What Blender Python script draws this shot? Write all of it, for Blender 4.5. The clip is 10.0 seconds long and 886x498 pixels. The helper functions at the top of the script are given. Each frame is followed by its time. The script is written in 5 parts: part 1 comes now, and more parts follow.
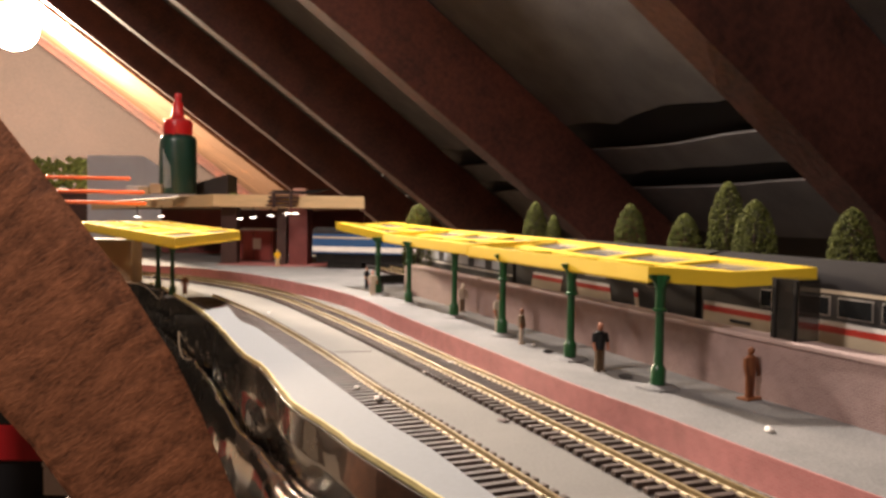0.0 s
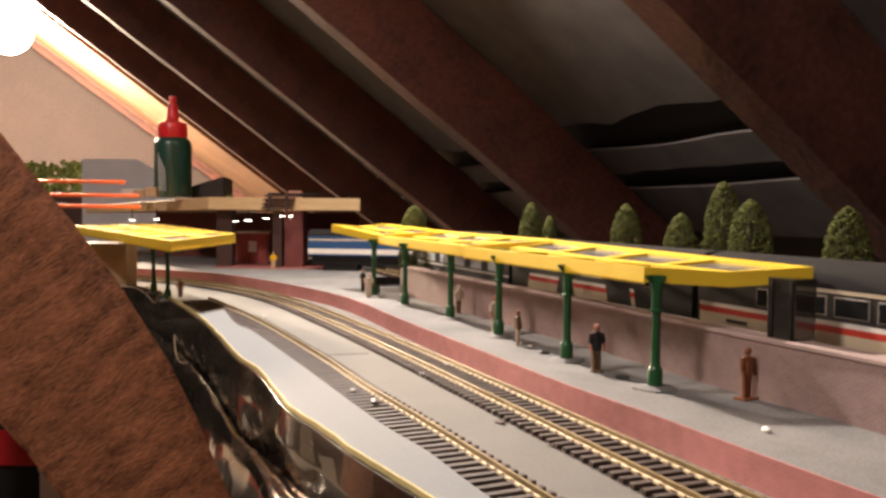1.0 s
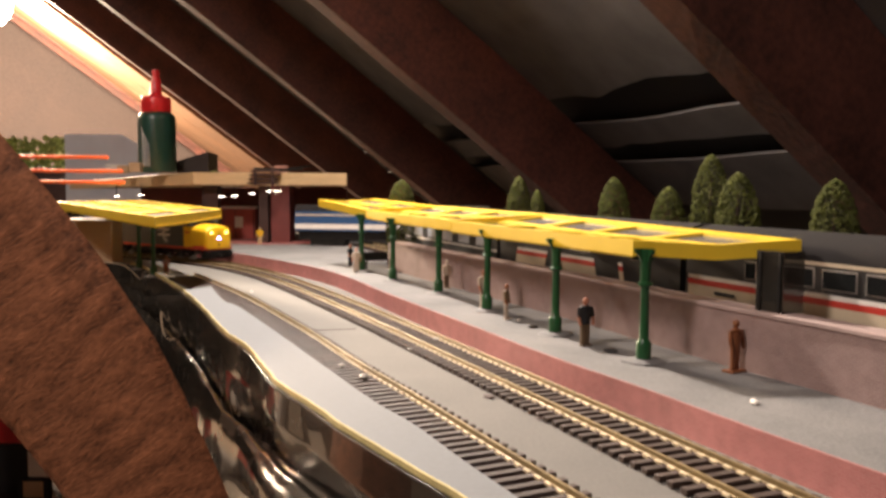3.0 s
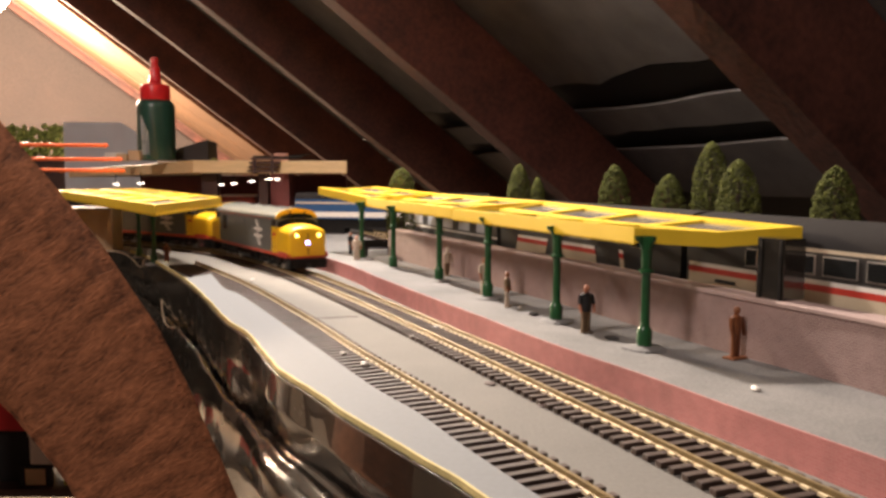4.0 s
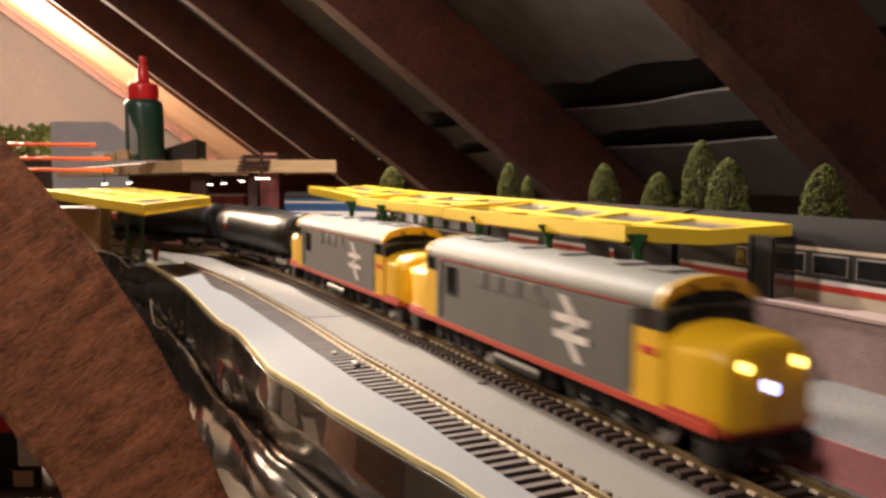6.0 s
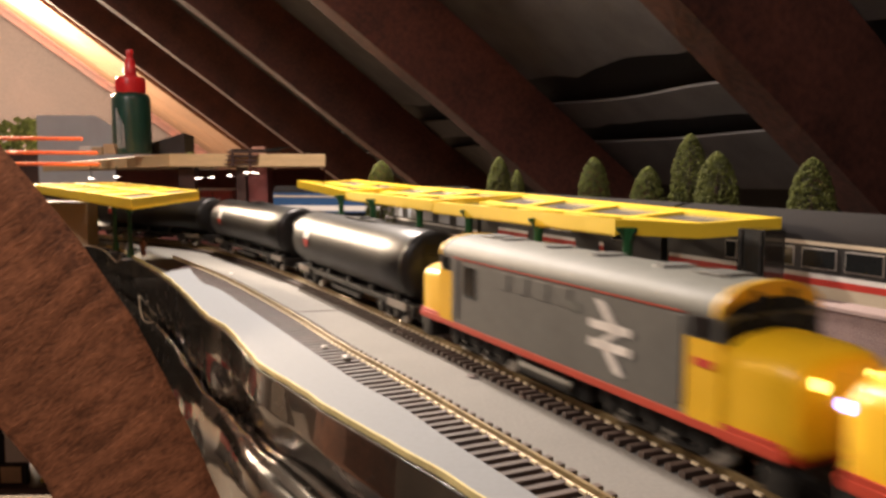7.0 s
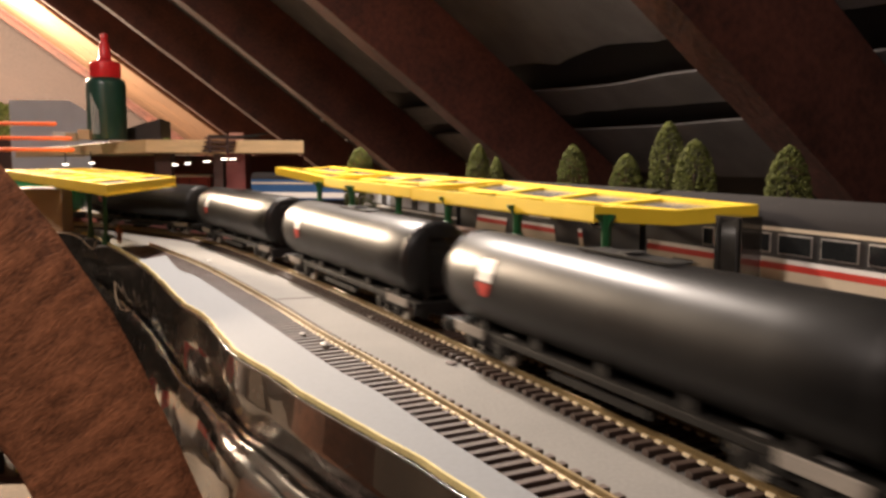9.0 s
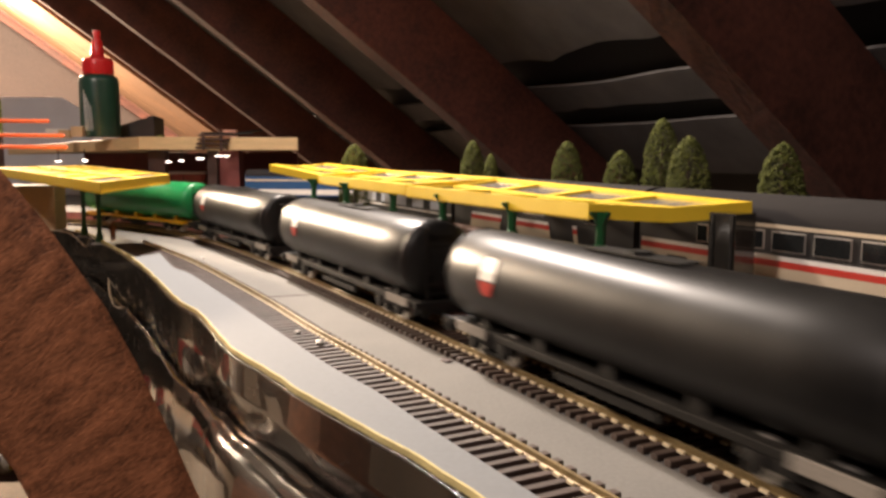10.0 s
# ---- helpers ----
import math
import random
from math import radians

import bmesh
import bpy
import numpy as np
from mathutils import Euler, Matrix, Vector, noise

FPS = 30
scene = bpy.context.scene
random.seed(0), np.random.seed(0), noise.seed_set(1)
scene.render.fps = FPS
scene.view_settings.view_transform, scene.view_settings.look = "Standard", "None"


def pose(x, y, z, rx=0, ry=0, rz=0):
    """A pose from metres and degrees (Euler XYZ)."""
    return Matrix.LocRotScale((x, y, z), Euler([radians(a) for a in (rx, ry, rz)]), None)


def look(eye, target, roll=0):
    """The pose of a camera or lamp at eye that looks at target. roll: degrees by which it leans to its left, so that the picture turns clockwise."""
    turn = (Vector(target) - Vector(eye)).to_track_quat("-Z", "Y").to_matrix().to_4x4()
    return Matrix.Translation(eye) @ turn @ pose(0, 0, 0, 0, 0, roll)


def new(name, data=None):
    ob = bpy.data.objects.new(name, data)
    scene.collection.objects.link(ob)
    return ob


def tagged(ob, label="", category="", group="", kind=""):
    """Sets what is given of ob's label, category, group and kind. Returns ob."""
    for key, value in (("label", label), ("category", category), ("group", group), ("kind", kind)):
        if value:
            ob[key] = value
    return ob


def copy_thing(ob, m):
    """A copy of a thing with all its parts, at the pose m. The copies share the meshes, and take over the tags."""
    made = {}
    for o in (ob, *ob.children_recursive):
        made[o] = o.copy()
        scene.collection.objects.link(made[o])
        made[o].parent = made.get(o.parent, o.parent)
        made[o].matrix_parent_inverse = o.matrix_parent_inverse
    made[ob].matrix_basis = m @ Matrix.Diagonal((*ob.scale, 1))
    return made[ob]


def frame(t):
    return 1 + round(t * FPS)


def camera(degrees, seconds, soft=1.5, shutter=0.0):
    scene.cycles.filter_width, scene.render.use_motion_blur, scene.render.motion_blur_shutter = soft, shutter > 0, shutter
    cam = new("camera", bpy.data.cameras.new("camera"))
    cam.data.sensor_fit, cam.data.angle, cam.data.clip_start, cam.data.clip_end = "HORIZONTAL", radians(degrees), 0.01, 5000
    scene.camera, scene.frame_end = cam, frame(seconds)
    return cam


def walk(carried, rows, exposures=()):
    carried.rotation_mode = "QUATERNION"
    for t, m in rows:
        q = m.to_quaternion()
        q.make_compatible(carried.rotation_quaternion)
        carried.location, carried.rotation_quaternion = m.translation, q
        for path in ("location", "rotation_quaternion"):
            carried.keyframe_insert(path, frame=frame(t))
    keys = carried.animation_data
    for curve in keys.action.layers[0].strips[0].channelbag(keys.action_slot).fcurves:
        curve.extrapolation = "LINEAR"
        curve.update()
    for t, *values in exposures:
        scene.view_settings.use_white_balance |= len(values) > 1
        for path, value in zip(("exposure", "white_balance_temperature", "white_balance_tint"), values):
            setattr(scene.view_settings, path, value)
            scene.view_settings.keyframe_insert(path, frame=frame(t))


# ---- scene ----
MM = 0.001
cam = camera(56.8, 10.0, soft=3.0, shutter=0.8)
# seconds, place in millimetres, yaw, pitch, roll in degrees
PATH = [
    (0, -0.58, -1.30, 88.02, 0.64, -2.78, -0.96),
    (0.5, -1.18, -1.83, 88.48, 0.37, -2.71, -0.74),
    (1, -0.35, -0.41, 88.17, 0.36, -2.68, -0.60),
    (1.5, -0.36, -0.49, 87.81, 0.14, -2.73, -0.64),
    (2, 0.00, 0.00, 88.50, 0.00, -2.80, -0.50),
    (2.5, -0.62, 0.34, 87.76, -0.20, -3.01, -0.45),
    (2.8, -0.65, 1.10, 87.85, -0.32, -3.50, -0.40),
    (3, -0.70, 2.13, 87.96, -0.54, -4.45, -0.35),
    (3.2, -0.85, 2.10, 87.95, -0.60, -4.87, -0.32),
    (4.3, -1.50, 1.90, 87.93, -0.60, -5.32, -0.22),
    (4.5, -1.55, 1.90, 87.93, -0.69, -5.30, -0.20),
    (5, -2.44, 1.62, 87.79, -0.85, -5.22, -0.18),
    (5.5, -2.01, 2.13, 87.67, -1.08, -5.26, -0.16),
    (5.7, -2.05, 2.30, 87.62, -1.20, -5.28, -0.16),
    (6.8, -2.40, 3.30, 87.35, -1.80, -5.66, -0.13),
    (7, -2.49, 3.45, 87.30, -2.08, -5.75, -0.13),
    (7.5, -2.32, 3.36, 87.69, -2.60, -6.15, -0.14),
    (8, -2.17, 4.01, 87.27, -2.83, -6.27, -0.02),
    (8.5, -1.88, 4.44, 87.19, -3.18, -6.44, -0.15),
    (9, -2.23, 4.58, 86.87, -3.51, -6.62, -0.31),
    (9.5, -2.34, 4.67, 87.53, -3.71, -6.79, -0.22),
    (10, -2.63, 4.16, 87.32, -3.93, -6.86, -0.26)]
walk(cam, [(t, pose(x * MM, y * MM, z * MM, 90 + p, r, w)) for t, x, y, z, w, p, r in PATH])

# ---- light ----
world = bpy.data.worlds.new("loft_dusk")
scene.world = world
world.use_nodes = True
world.node_tree.nodes["Background"].inputs[0].default_value = (0.9, 0.75, 0.6, 1)
world.node_tree.nodes["Background"].inputs[1].default_value = 0.02
scene.view_settings.exposure = 0.35


def lamp(name, place, watts, colour, radius):
    data = bpy.data.lights.new(name, "POINT")
    data.energy, data.color, data.shadow_soft_size = watts, colour, radius
    ob = new(name, data)
    ob.location = Vector(place) * MM
    return ob


BULB = (-1731, 3228, 775)
lamp("bulb_light", BULB, 600.0, (1.0, 0.76, 0.54), 0.10)
# unseen fill lamp, added so that the brace and layout get light
lamp("loft_light", (-620, -150, 900), 26.0, (1.0, 0.84, 0.765), 0.10)
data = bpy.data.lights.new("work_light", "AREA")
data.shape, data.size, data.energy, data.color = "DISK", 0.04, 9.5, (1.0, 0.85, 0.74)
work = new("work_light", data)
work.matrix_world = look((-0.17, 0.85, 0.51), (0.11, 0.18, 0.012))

# ---- materials ----
def material(name, colour, rough=0.6, metal=0.0, vary=0.15, scale=200.0, bump=0.0, fine=1500.0, tint=None, coat=0.0, glow=0.0, stretch=(1, 1, 1), rand=0.0, turn=0.0):
    m = bpy.data.materials.new(name)
    m.use_nodes = True
    nt = m.node_tree
    b = nt.nodes["Principled BSDF"]
    link = nt.links.new
    co = nt.nodes.new("ShaderNodeTexCoord")
    mp = nt.nodes.new("ShaderNodeMapping")
    mp.inputs["Scale"].default_value = stretch
    lie = nt.nodes.new("ShaderNodeMapping")
    lie.inputs["Rotation"].default_value = (0, radians(turn), 0)
    link(co.outputs["Object"], lie.inputs["Vector"])
    link(lie.outputs[0], mp.inputs["Vector"])
    big, small = nt.nodes.new("ShaderNodeTexNoise"), nt.nodes.new("ShaderNodeTexNoise")
    for n, s, d in ((big, scale, 5.0), (small, fine, 3.0)):
        n.inputs["Scale"].default_value, n.inputs["Detail"].default_value = s, d
        link(mp.outputs[0], n.inputs["Vector"])
    both = nt.nodes.new("ShaderNodeMath")
    both.operation = "MULTIPLY_ADD"
    both.inputs[1].default_value = 0.45
    link(small.outputs["Fac"], both.inputs[0])
    half = nt.nodes.new("ShaderNodeMath")
    half.operation = "MULTIPLY"
    half.inputs[1].default_value = 0.55
    link(big.outputs["Fac"], half.inputs[0])
    link(half.outputs[0], both.inputs[2])
    ramp = nt.nodes.new("ShaderNodeMapRange")
    ramp.inputs["From Min"].default_value, ramp.inputs["From Max"].default_value = 0.3, 0.7
    link(both.outputs[0], ramp.inputs["Value"])
    mix = nt.nodes.new("ShaderNodeMix")
    mix.data_type = "RGBA"
    low = [max(0.0, c * (1 - vary * 1.3)) for c in colour]
    high = [min(1.0, c * (1 + vary)) for c in (tint or colour)]
    mix.inputs[6].default_value, mix.inputs[7].default_value = (*low, 1), (*high, 1)
    link(ramp.outputs[0], mix.inputs["Factor"])
    out = mix.outputs[2]
    if rand:
        info = nt.nodes.new("ShaderNodeObjectInfo")
        hsv = nt.nodes.new("ShaderNodeHueSaturation")
        rr = nt.nodes.new("ShaderNodeMapRange")
        rr.inputs["To Min"].default_value, rr.inputs["To Max"].default_value = 1 - rand, 1 + rand
        link(info.outputs["Random"], rr.inputs["Value"])
        link(rr.outputs[0], hsv.inputs["Value"])
        link(out, hsv.inputs["Color"])
        out = hsv.outputs[0]
    link(out, b.inputs["Base Color"])
    rg = nt.nodes.new("ShaderNodeMapRange")
    rg.inputs["To Min"].default_value, rg.inputs["To Max"].default_value = max(0.02, rough - 0.08), min(1.0, rough + 0.1)
    link(big.outputs["Fac"], rg.inputs["Value"])
    link(rg.outputs[0], b.inputs["Roughness"])
    b.inputs["Metallic"].default_value = metal
    b.inputs["Coat Weight"].default_value = coat
    if glow:
        b.inputs["Emission Color"].default_value = (*colour, 1)
        b.inputs["Emission Strength"].default_value = glow
    if bump:
        bp = nt.nodes.new("ShaderNodeBump")
        bp.inputs["Strength"].default_value = 0.8
        bp.inputs["Distance"].default_value = bump * MM
        link(both.outputs[0], bp.inputs["Height"])
        link(bp.outputs[0], b.inputs["Normal"])
    return m


def brick_material(name, c1, c2, mortar, length, height):
    """Printed brick paper: courses run along the sheet, read from its UV map in metres."""
    m = material(name, c1, 0.75, vary=0.55, scale=20, bump=0.12, fine=160)
    nt = m.node_tree
    link = nt.links.new
    uv = nt.nodes.new("ShaderNodeUVMap")
    br = nt.nodes.new("ShaderNodeTexBrick")
    br.inputs["Scale"].default_value = 1.0
    br.inputs["Brick Width"].default_value, br.inputs["Row Height"].default_value = length * MM, height * MM
    br.inputs["Mortar Size"].default_value = 0.14 * MM
    br.inputs["Color1"].default_value, br.inputs["Color2"].default_value, br.inputs["Mortar"].default_value = (*c1, 1), (*c2, 1), (*mortar, 1)
    link(uv.outputs[0], br.inputs["Vector"])
    b = nt.nodes["Principled BSDF"]
    old = b.inputs["Base Color"].links[0].from_socket
    mx = nt.nodes.new("ShaderNodeMix")
    mx.data_type = "RGBA"
    mx.inputs["Factor"].default_value = 0.7
    link(old, mx.inputs[6])
    link(br.outputs["Color"], mx.inputs[7])
    link(mx.outputs[2], b.inputs["Base Color"])
    return m


M = dict(
    yellow=material("yellow_plastic", (0.80, 0.56, 0.03), 0.45, vary=0.06, scale=60, bump=0.05),
    pane=material("grey_glazing", (0.10, 0.09, 0.09), 0.35, vary=0.25, scale=90),
    glaze=material("clear_canopy_glazing", (0.30, 0.29, 0.28), 0.12, vary=0.2, scale=60),
    post=material("green_paint", (0.009, 0.075, 0.022), 0.35, vary=0.2, scale=300),
    platform=material("grey_platform_paint", (0.152, 0.155, 0.157), 0.8, vary=0.25, scale=28, bump=0.12, fine=900, tint=(0.20, 0.195, 0.19)),
    bed=material("grey_card_bed", (0.166, 0.160, 0.147), 0.85, vary=0.16, scale=25, bump=0.08, fine=700),
    card=material("pale_grey_card", (0.164, 0.176, 0.187), 0.75, vary=0.08, scale=18, bump=0.05, fine=500),
    edge=material("cut_card_edge", (0.55, 0.46, 0.20), 0.8, vary=0.2, scale=120),
    pinkbrick=brick_material("red_brick_paper", (0.54, 0.215, 0.205), (0.48, 0.18, 0.175), (0.55, 0.27, 0.25), 2.9, 1.0),
    wallbrick=brick_material("buff_brick_paper", (0.30, 0.20, 0.18), (0.24, 0.15, 0.14), (0.42, 0.33, 0.30), 2.9, 1.0),
    cap=material("pink_coping_card", (0.42, 0.31, 0.28), 0.8, vary=0.14, scale=45, bump=0.05),
    rail=material("brass_rail", (0.20, 0.145, 0.065), 0.45, 0.35, vary=0.25, scale=90, tint=(0.26, 0.19, 0.085)),
    railtop=material("worn_rail_head", (0.42, 0.35, 0.21), 0.3, 0.85, vary=0.1, scale=150),
    # pale colour stands for light caught along the rail web
    rail_glint=material("pale_rail_glint", (0.80, 0.68, 0.46), 0.4, vary=0.25, scale=300),
    sleeper=material("brown_plastic_sleeper", (0.060, 0.038, 0.030), 0.6, vary=0.3, scale=250, bump=0.08, rand=0.2),
    timber=material("red_brown_rafter_timber", (0.092, 0.029, 0.0185), 0.72, vary=0.5, scale=14, bump=1.2, fine=160, stretch=(1, 1, 1)),
    beam=material("rough_sawn_brace_timber", (0.33, 0.130, 0.060), 0.7, vary=0.65, scale=150, bump=0.9, fine=900, stretch=(0.34, 1, 1.2), turn=36),
    # paler than the rafters, to read as roof lit by the bulb
    lit_roof=material("painted_lit_roof", (0.22, 0.11, 0.05), 0.7, vary=0.3, scale=5, bump=0.8, fine=60),
    gable=material("brown_gable_board", (0.062, 0.043, 0.038), 0.8, vary=0.22, scale=5, bump=0.8, fine=60),
    felt=material("grey_roof_felt", (0.115, 0.105, 0.102), 0.85, vary=0.3, scale=22, bump=0.9, fine=500),
    dark=material("near_black", (0.012, 0.011, 0.012), 0.8, vary=0.4, scale=40, bump=0.4),
    plastic=material("black_polythene", (0.018, 0.016, 0.013), 0.24, vary=0.4, scale=60, bump=0.2, fine=240, coat=0.9),
    deck=material("pale_plywood", (0.60, 0.43, 0.23), 0.6, vary=0.16, scale=40, fine=500, stretch=(1, 1, 6)),
    brown=material("dark_brown_card", (0.05, 0.022, 0.016), 0.7, vary=0.3, scale=90),
    maroon=material("maroon_card", (0.15, 0.035, 0.03), 0.65, vary=0.25, scale=70),
    redkiosk=material("red_kiosk_card", (0.38, 0.07, 0.055), 0.55, vary=0.2, scale=70),
    redfloor=material("red_floor_paper", (0.30, 0.10, 0.09), 0.7, vary=0.25, scale=60, fine=500),
    cream=material("cream_card", (0.56, 0.40, 0.24), 0.75, vary=0.15, scale=40),
    bottle=material("green_bottle_plastic", (0.014, 0.060, 0.045), 0.3, vary=0.15, scale=60, coat=0.3),
    red=material("red_cap_plastic", (0.62, 0.022, 0.028), 0.3, vary=0.08, scale=80),
    orange=material("orange_cable", (0.75, 0.14, 0.04), 0.4, vary=0.1, scale=60),
    foliage=material("conifer_flock", (0.034, 0.044, 0.008), 0.95, vary=0.6, scale=220, bump=0.5, fine=900, tint=(0.085, 0.096, 0.014)),
    trunk=material("tree_trunk", (0.05, 0.03, 0.02), 0.9, vary=0.3, scale=300),
    white=material("white_paint", (0.78, 0.74, 0.68), 0.5, vary=0.06, scale=100),
    blue=material("coach_blue", (0.02, 0.075, 0.19), 0.4, vary=0.1, scale=80),
    coachgrey=material("coach_dark_grey", (0.035, 0.033, 0.031), 0.4, vary=0.2, scale=80),
    coachcream=material("coach_cream", (0.60, 0.50, 0.36), 0.4, vary=0.08, scale=80),
    coachred=material("coach_red", (0.55, 0.045, 0.03), 0.4, vary=0.08, scale=80),
    roofgrey=material("coach_roof_grey", (0.020, 0.018, 0.018), 0.95, vary=0.2, scale=50),
    glass=material("dark_window", (0.015, 0.016, 0.016), 0.1, vary=0.2, scale=60),
    chrome=material("window_frame_metal", (0.6, 0.56, 0.5), 0.3, 0.6, vary=0.1),
    locogrey=material("loco_grey", (0.105, 0.105, 0.095), 0.55, vary=0.15, scale=40, fine=300),
    locoroof=material("loco_roof_grey", (0.115, 0.118, 0.10), 0.62, vary=0.2, scale=40, fine=300),
    locoyellow=material("loco_yellow", (0.80, 0.47, 0.012), 0.4, vary=0.06, scale=60),
    locored=material("loco_red", (0.48, 0.05, 0.022), 0.45, vary=0.12, scale=60),
    black=material("underframe_black", (0.012, 0.011, 0.010), 0.55, vary=0.4, scale=120, bump=0.1),
    tank=material("tank_black", (0.012, 0.0115, 0.011), 0.38, vary=0.35, scale=30, fine=250),
    tankgreen=material("tank_green", (0.012, 0.20, 0.06), 0.33, vary=0.15, scale=30),
    steel=material("bright_steel", (0.55, 0.52, 0.47), 0.35, 0.7, vary=0.2),
    paleplate=material("pale_side_plate", (0.28, 0.255, 0.22), 0.45, vary=0.3, scale=60),
    skin=material("figure_skin", (0.42, 0.17, 0.10), 0.6, vary=0.1),
    khaki=material("figure_khaki", (0.19, 0.13, 0.075), 0.7, vary=0.2, scale=400),
    navy=material("figure_black", (0.012, 0.012, 0.014), 0.7, vary=0.3, scale=400),
    figbrown=material("figure_brown", (0.22, 0.075, 0.025), 0.5, vary=0.2, scale=400),
    figwhite=material("figure_pale", (0.55, 0.46, 0.36), 0.6, vary=0.15, scale=400),
    paper=material("white_paper", (0.8, 0.76, 0.70), 0.7, vary=0.05),
    sheet=material("blue_grey_sheet", (0.58, 0.60, 0.63), 0.35, vary=0.12, scale=20),
    hedge=material("hedge_flock", (0.24, 0.28, 0.07), 0.9, vary=0.5, scale=160, bump=0.5, fine=700),
    pink=material("pink_block", (0.6, 0.33, 0.26), 0.6, vary=0.1),
    bulb=material("lit_bulb", (1.0, 0.86, 0.66), 0.4, vary=0.0, glow=60.0),
    strip=material("lit_strip_light", (1.0, 0.88, 0.72), 0.4, vary=0.0, glow=11.0),
    headyellow=material("lit_marker_lamp", (1.0, 0.72, 0.16), 0.4, vary=0.0, glow=5.0),
    headblue=material("lit_headlight", (0.30, 0.33, 1.0), 0.4, vary=0.0, glow=8.0),
    floor=material("loft_floor_board", (0.09, 0.065, 0.045), 0.85, vary=0.35, scale=8, bump=0.6, fine=90),
)

for key, level in (("black", 0.2), ("tank", 0.22), ("paleplate", 0.3), ("beam", 0.3), ("roofgrey", 0.15)):
    M[key].node_tree.nodes["Principled BSDF"].inputs["Specular IOR Level"].default_value = level
M["glaze"].node_tree.nodes["Principled BSDF"].inputs["Alpha"].default_value = 0.5


# ---- mesh helpers, in millimetres ----
def part(name, bm, mat, parent=None, label="", smooth=False):
    if parent is None and not bm.verts:
        raise ValueError(name)
    me = bpy.data.meshes.new(name)
    bmesh.ops.recalc_face_normals(bm, faces=bm.faces)
    if smooth:
        for f in bm.faces:
            f.smooth = True
    bm.to_mesh(me)
    bm.free()
    me.transform(Matrix.Scale(MM, 4))
    if smooth:
        me.set_sharp_from_angle(angle=radians(40))
    for x in (mat if isinstance(mat, (list, tuple)) else [mat]):
        me.materials.append(x)
    ob = new(name, me)
    if parent:
        ob.parent = parent
    if label:
        tagged(ob, label)
    return ob


def thing(name, label, category, place=(0, 0, 0), turn=0.0, group="", kind=""):
    ob = new(name)
    ob.empty_display_size = 0.01
    ob.location = Vector(place) * MM
    ob.rotation_euler = (0, 0, radians(turn))
    return tagged(ob, label, category, group, kind)


def box(bm, x0, x1, y0, y1, z0, z1, bevel=0.0, m=None, mi=0):
    r = bmesh.ops.create_cube(bm, size=1.0)
    vs = r["verts"]
    for v in vs:
        v.co = Vector((x0 + (v.co.x + 0.5) * (x1 - x0), y0 + (v.co.y + 0.5) * (y1 - y0), z0 + (v.co.z + 0.5) * (z1 - z0)))
    fs = list({f for v in vs for f in v.link_faces})
    for f in fs:
        f.material_index = mi
    if m is not None:
        bmesh.ops.transform(bm, matrix=m, verts=vs)
    if bevel:
        es = list({e for v in vs for e in v.link_edges})
        bmesh.ops.bevel(bm, geom=es, offset=bevel, segments=2, affect="EDGES", profile=0.6)
    return vs


def tube(bm, a, b, r0, r1=None, n=12, mi=0):
    a, b = Vector(a), Vector(b)
    r1 = r0 if r1 is None else r1
    q = (b - a).to_track_quat("Z", "Y").to_matrix().to_4x4()
    m = Matrix.Translation((a + b) / 2) @ q
    r = bmesh.ops.create_cone(bm, cap_ends=True, segments=n, radius1=r0, radius2=r1, depth=(b - a).length, matrix=m)
    for f in {f for v in r["verts"] for f in v.link_faces}:
        f.material_index = mi
    return r["verts"]


def ball(bm, c, r, stretch=(1, 1, 1), u=12, v=8, mi=0):
    res = bmesh.ops.create_uvsphere(bm, u_segments=u, v_segments=v, radius=r, matrix=Matrix.Translation(c) @ Matrix.Diagonal((*stretch, 1)))
    for f in {f for x in res["verts"] for f in x.link_faces}:
        f.material_index = mi
    return res["verts"]


def lathe(bm, rows, n=24, c=(0, 0)):
    """rows: (radius, z)."""
    rings = []
    for r, z in rows:
        rings.append([bm.verts.new((c[0] + r * math.cos(2 * math.pi * i / n), c[1] + r * math.sin(2 * math.pi * i / n), z)) for i in range(n)])
    for a, b in zip(rings, rings[1:]):
        for i in range(n):
            bm.faces.new((a[i], a[(i + 1) % n], b[(i + 1) % n], b[i]))
    bm.faces.new(rings[0][::-1])
    bm.faces.new(rings[-1])


def sweep(bm, line, profile, closed=True, uv=False):
    """Carries a profile of (offset to the line's right, z) along a line of (x, y, heading in radians left of +y)."""
    rings = []
    lay = bm.loops.layers.uv.verify() if uv else None
    dist = [0.0]
    for p, q in zip(line, line[1:]):
        dist.append(dist[-1] + math.hypot(q[0] - p[0], q[1] - p[1]))
    for x, y, h in line:
        rings.append([bm.verts.new((x + o * math.cos(h), y + o * math.sin(h), z)) for o, z in profile])
    n = len(profile)
    run = [0.0]
    for p, q in zip(profile, profile[1:] + profile[:1]):
        run.append(run[-1] + math.hypot(q[0] - p[0], q[1] - p[1]))
    for k, (a, b) in enumerate(zip(rings, rings[1:])):
        for i in range(n if closed else n - 1):
            j = (i + 1) % n
            f = bm.faces.new((a[i], a[j], b[j], b[i]))
            if uv:
                for lp, w in zip(f.loops, ((dist[k], run[i]), (dist[k], run[i + 1]), (dist[k + 1], run[i + 1]), (dist[k + 1], run[i]))):
                    lp[lay].uv = (w[0] * MM, w[1] * MM)
    if closed:
        bm.faces.new(rings[0])
        bm.faces.new(rings[-1][::-1])


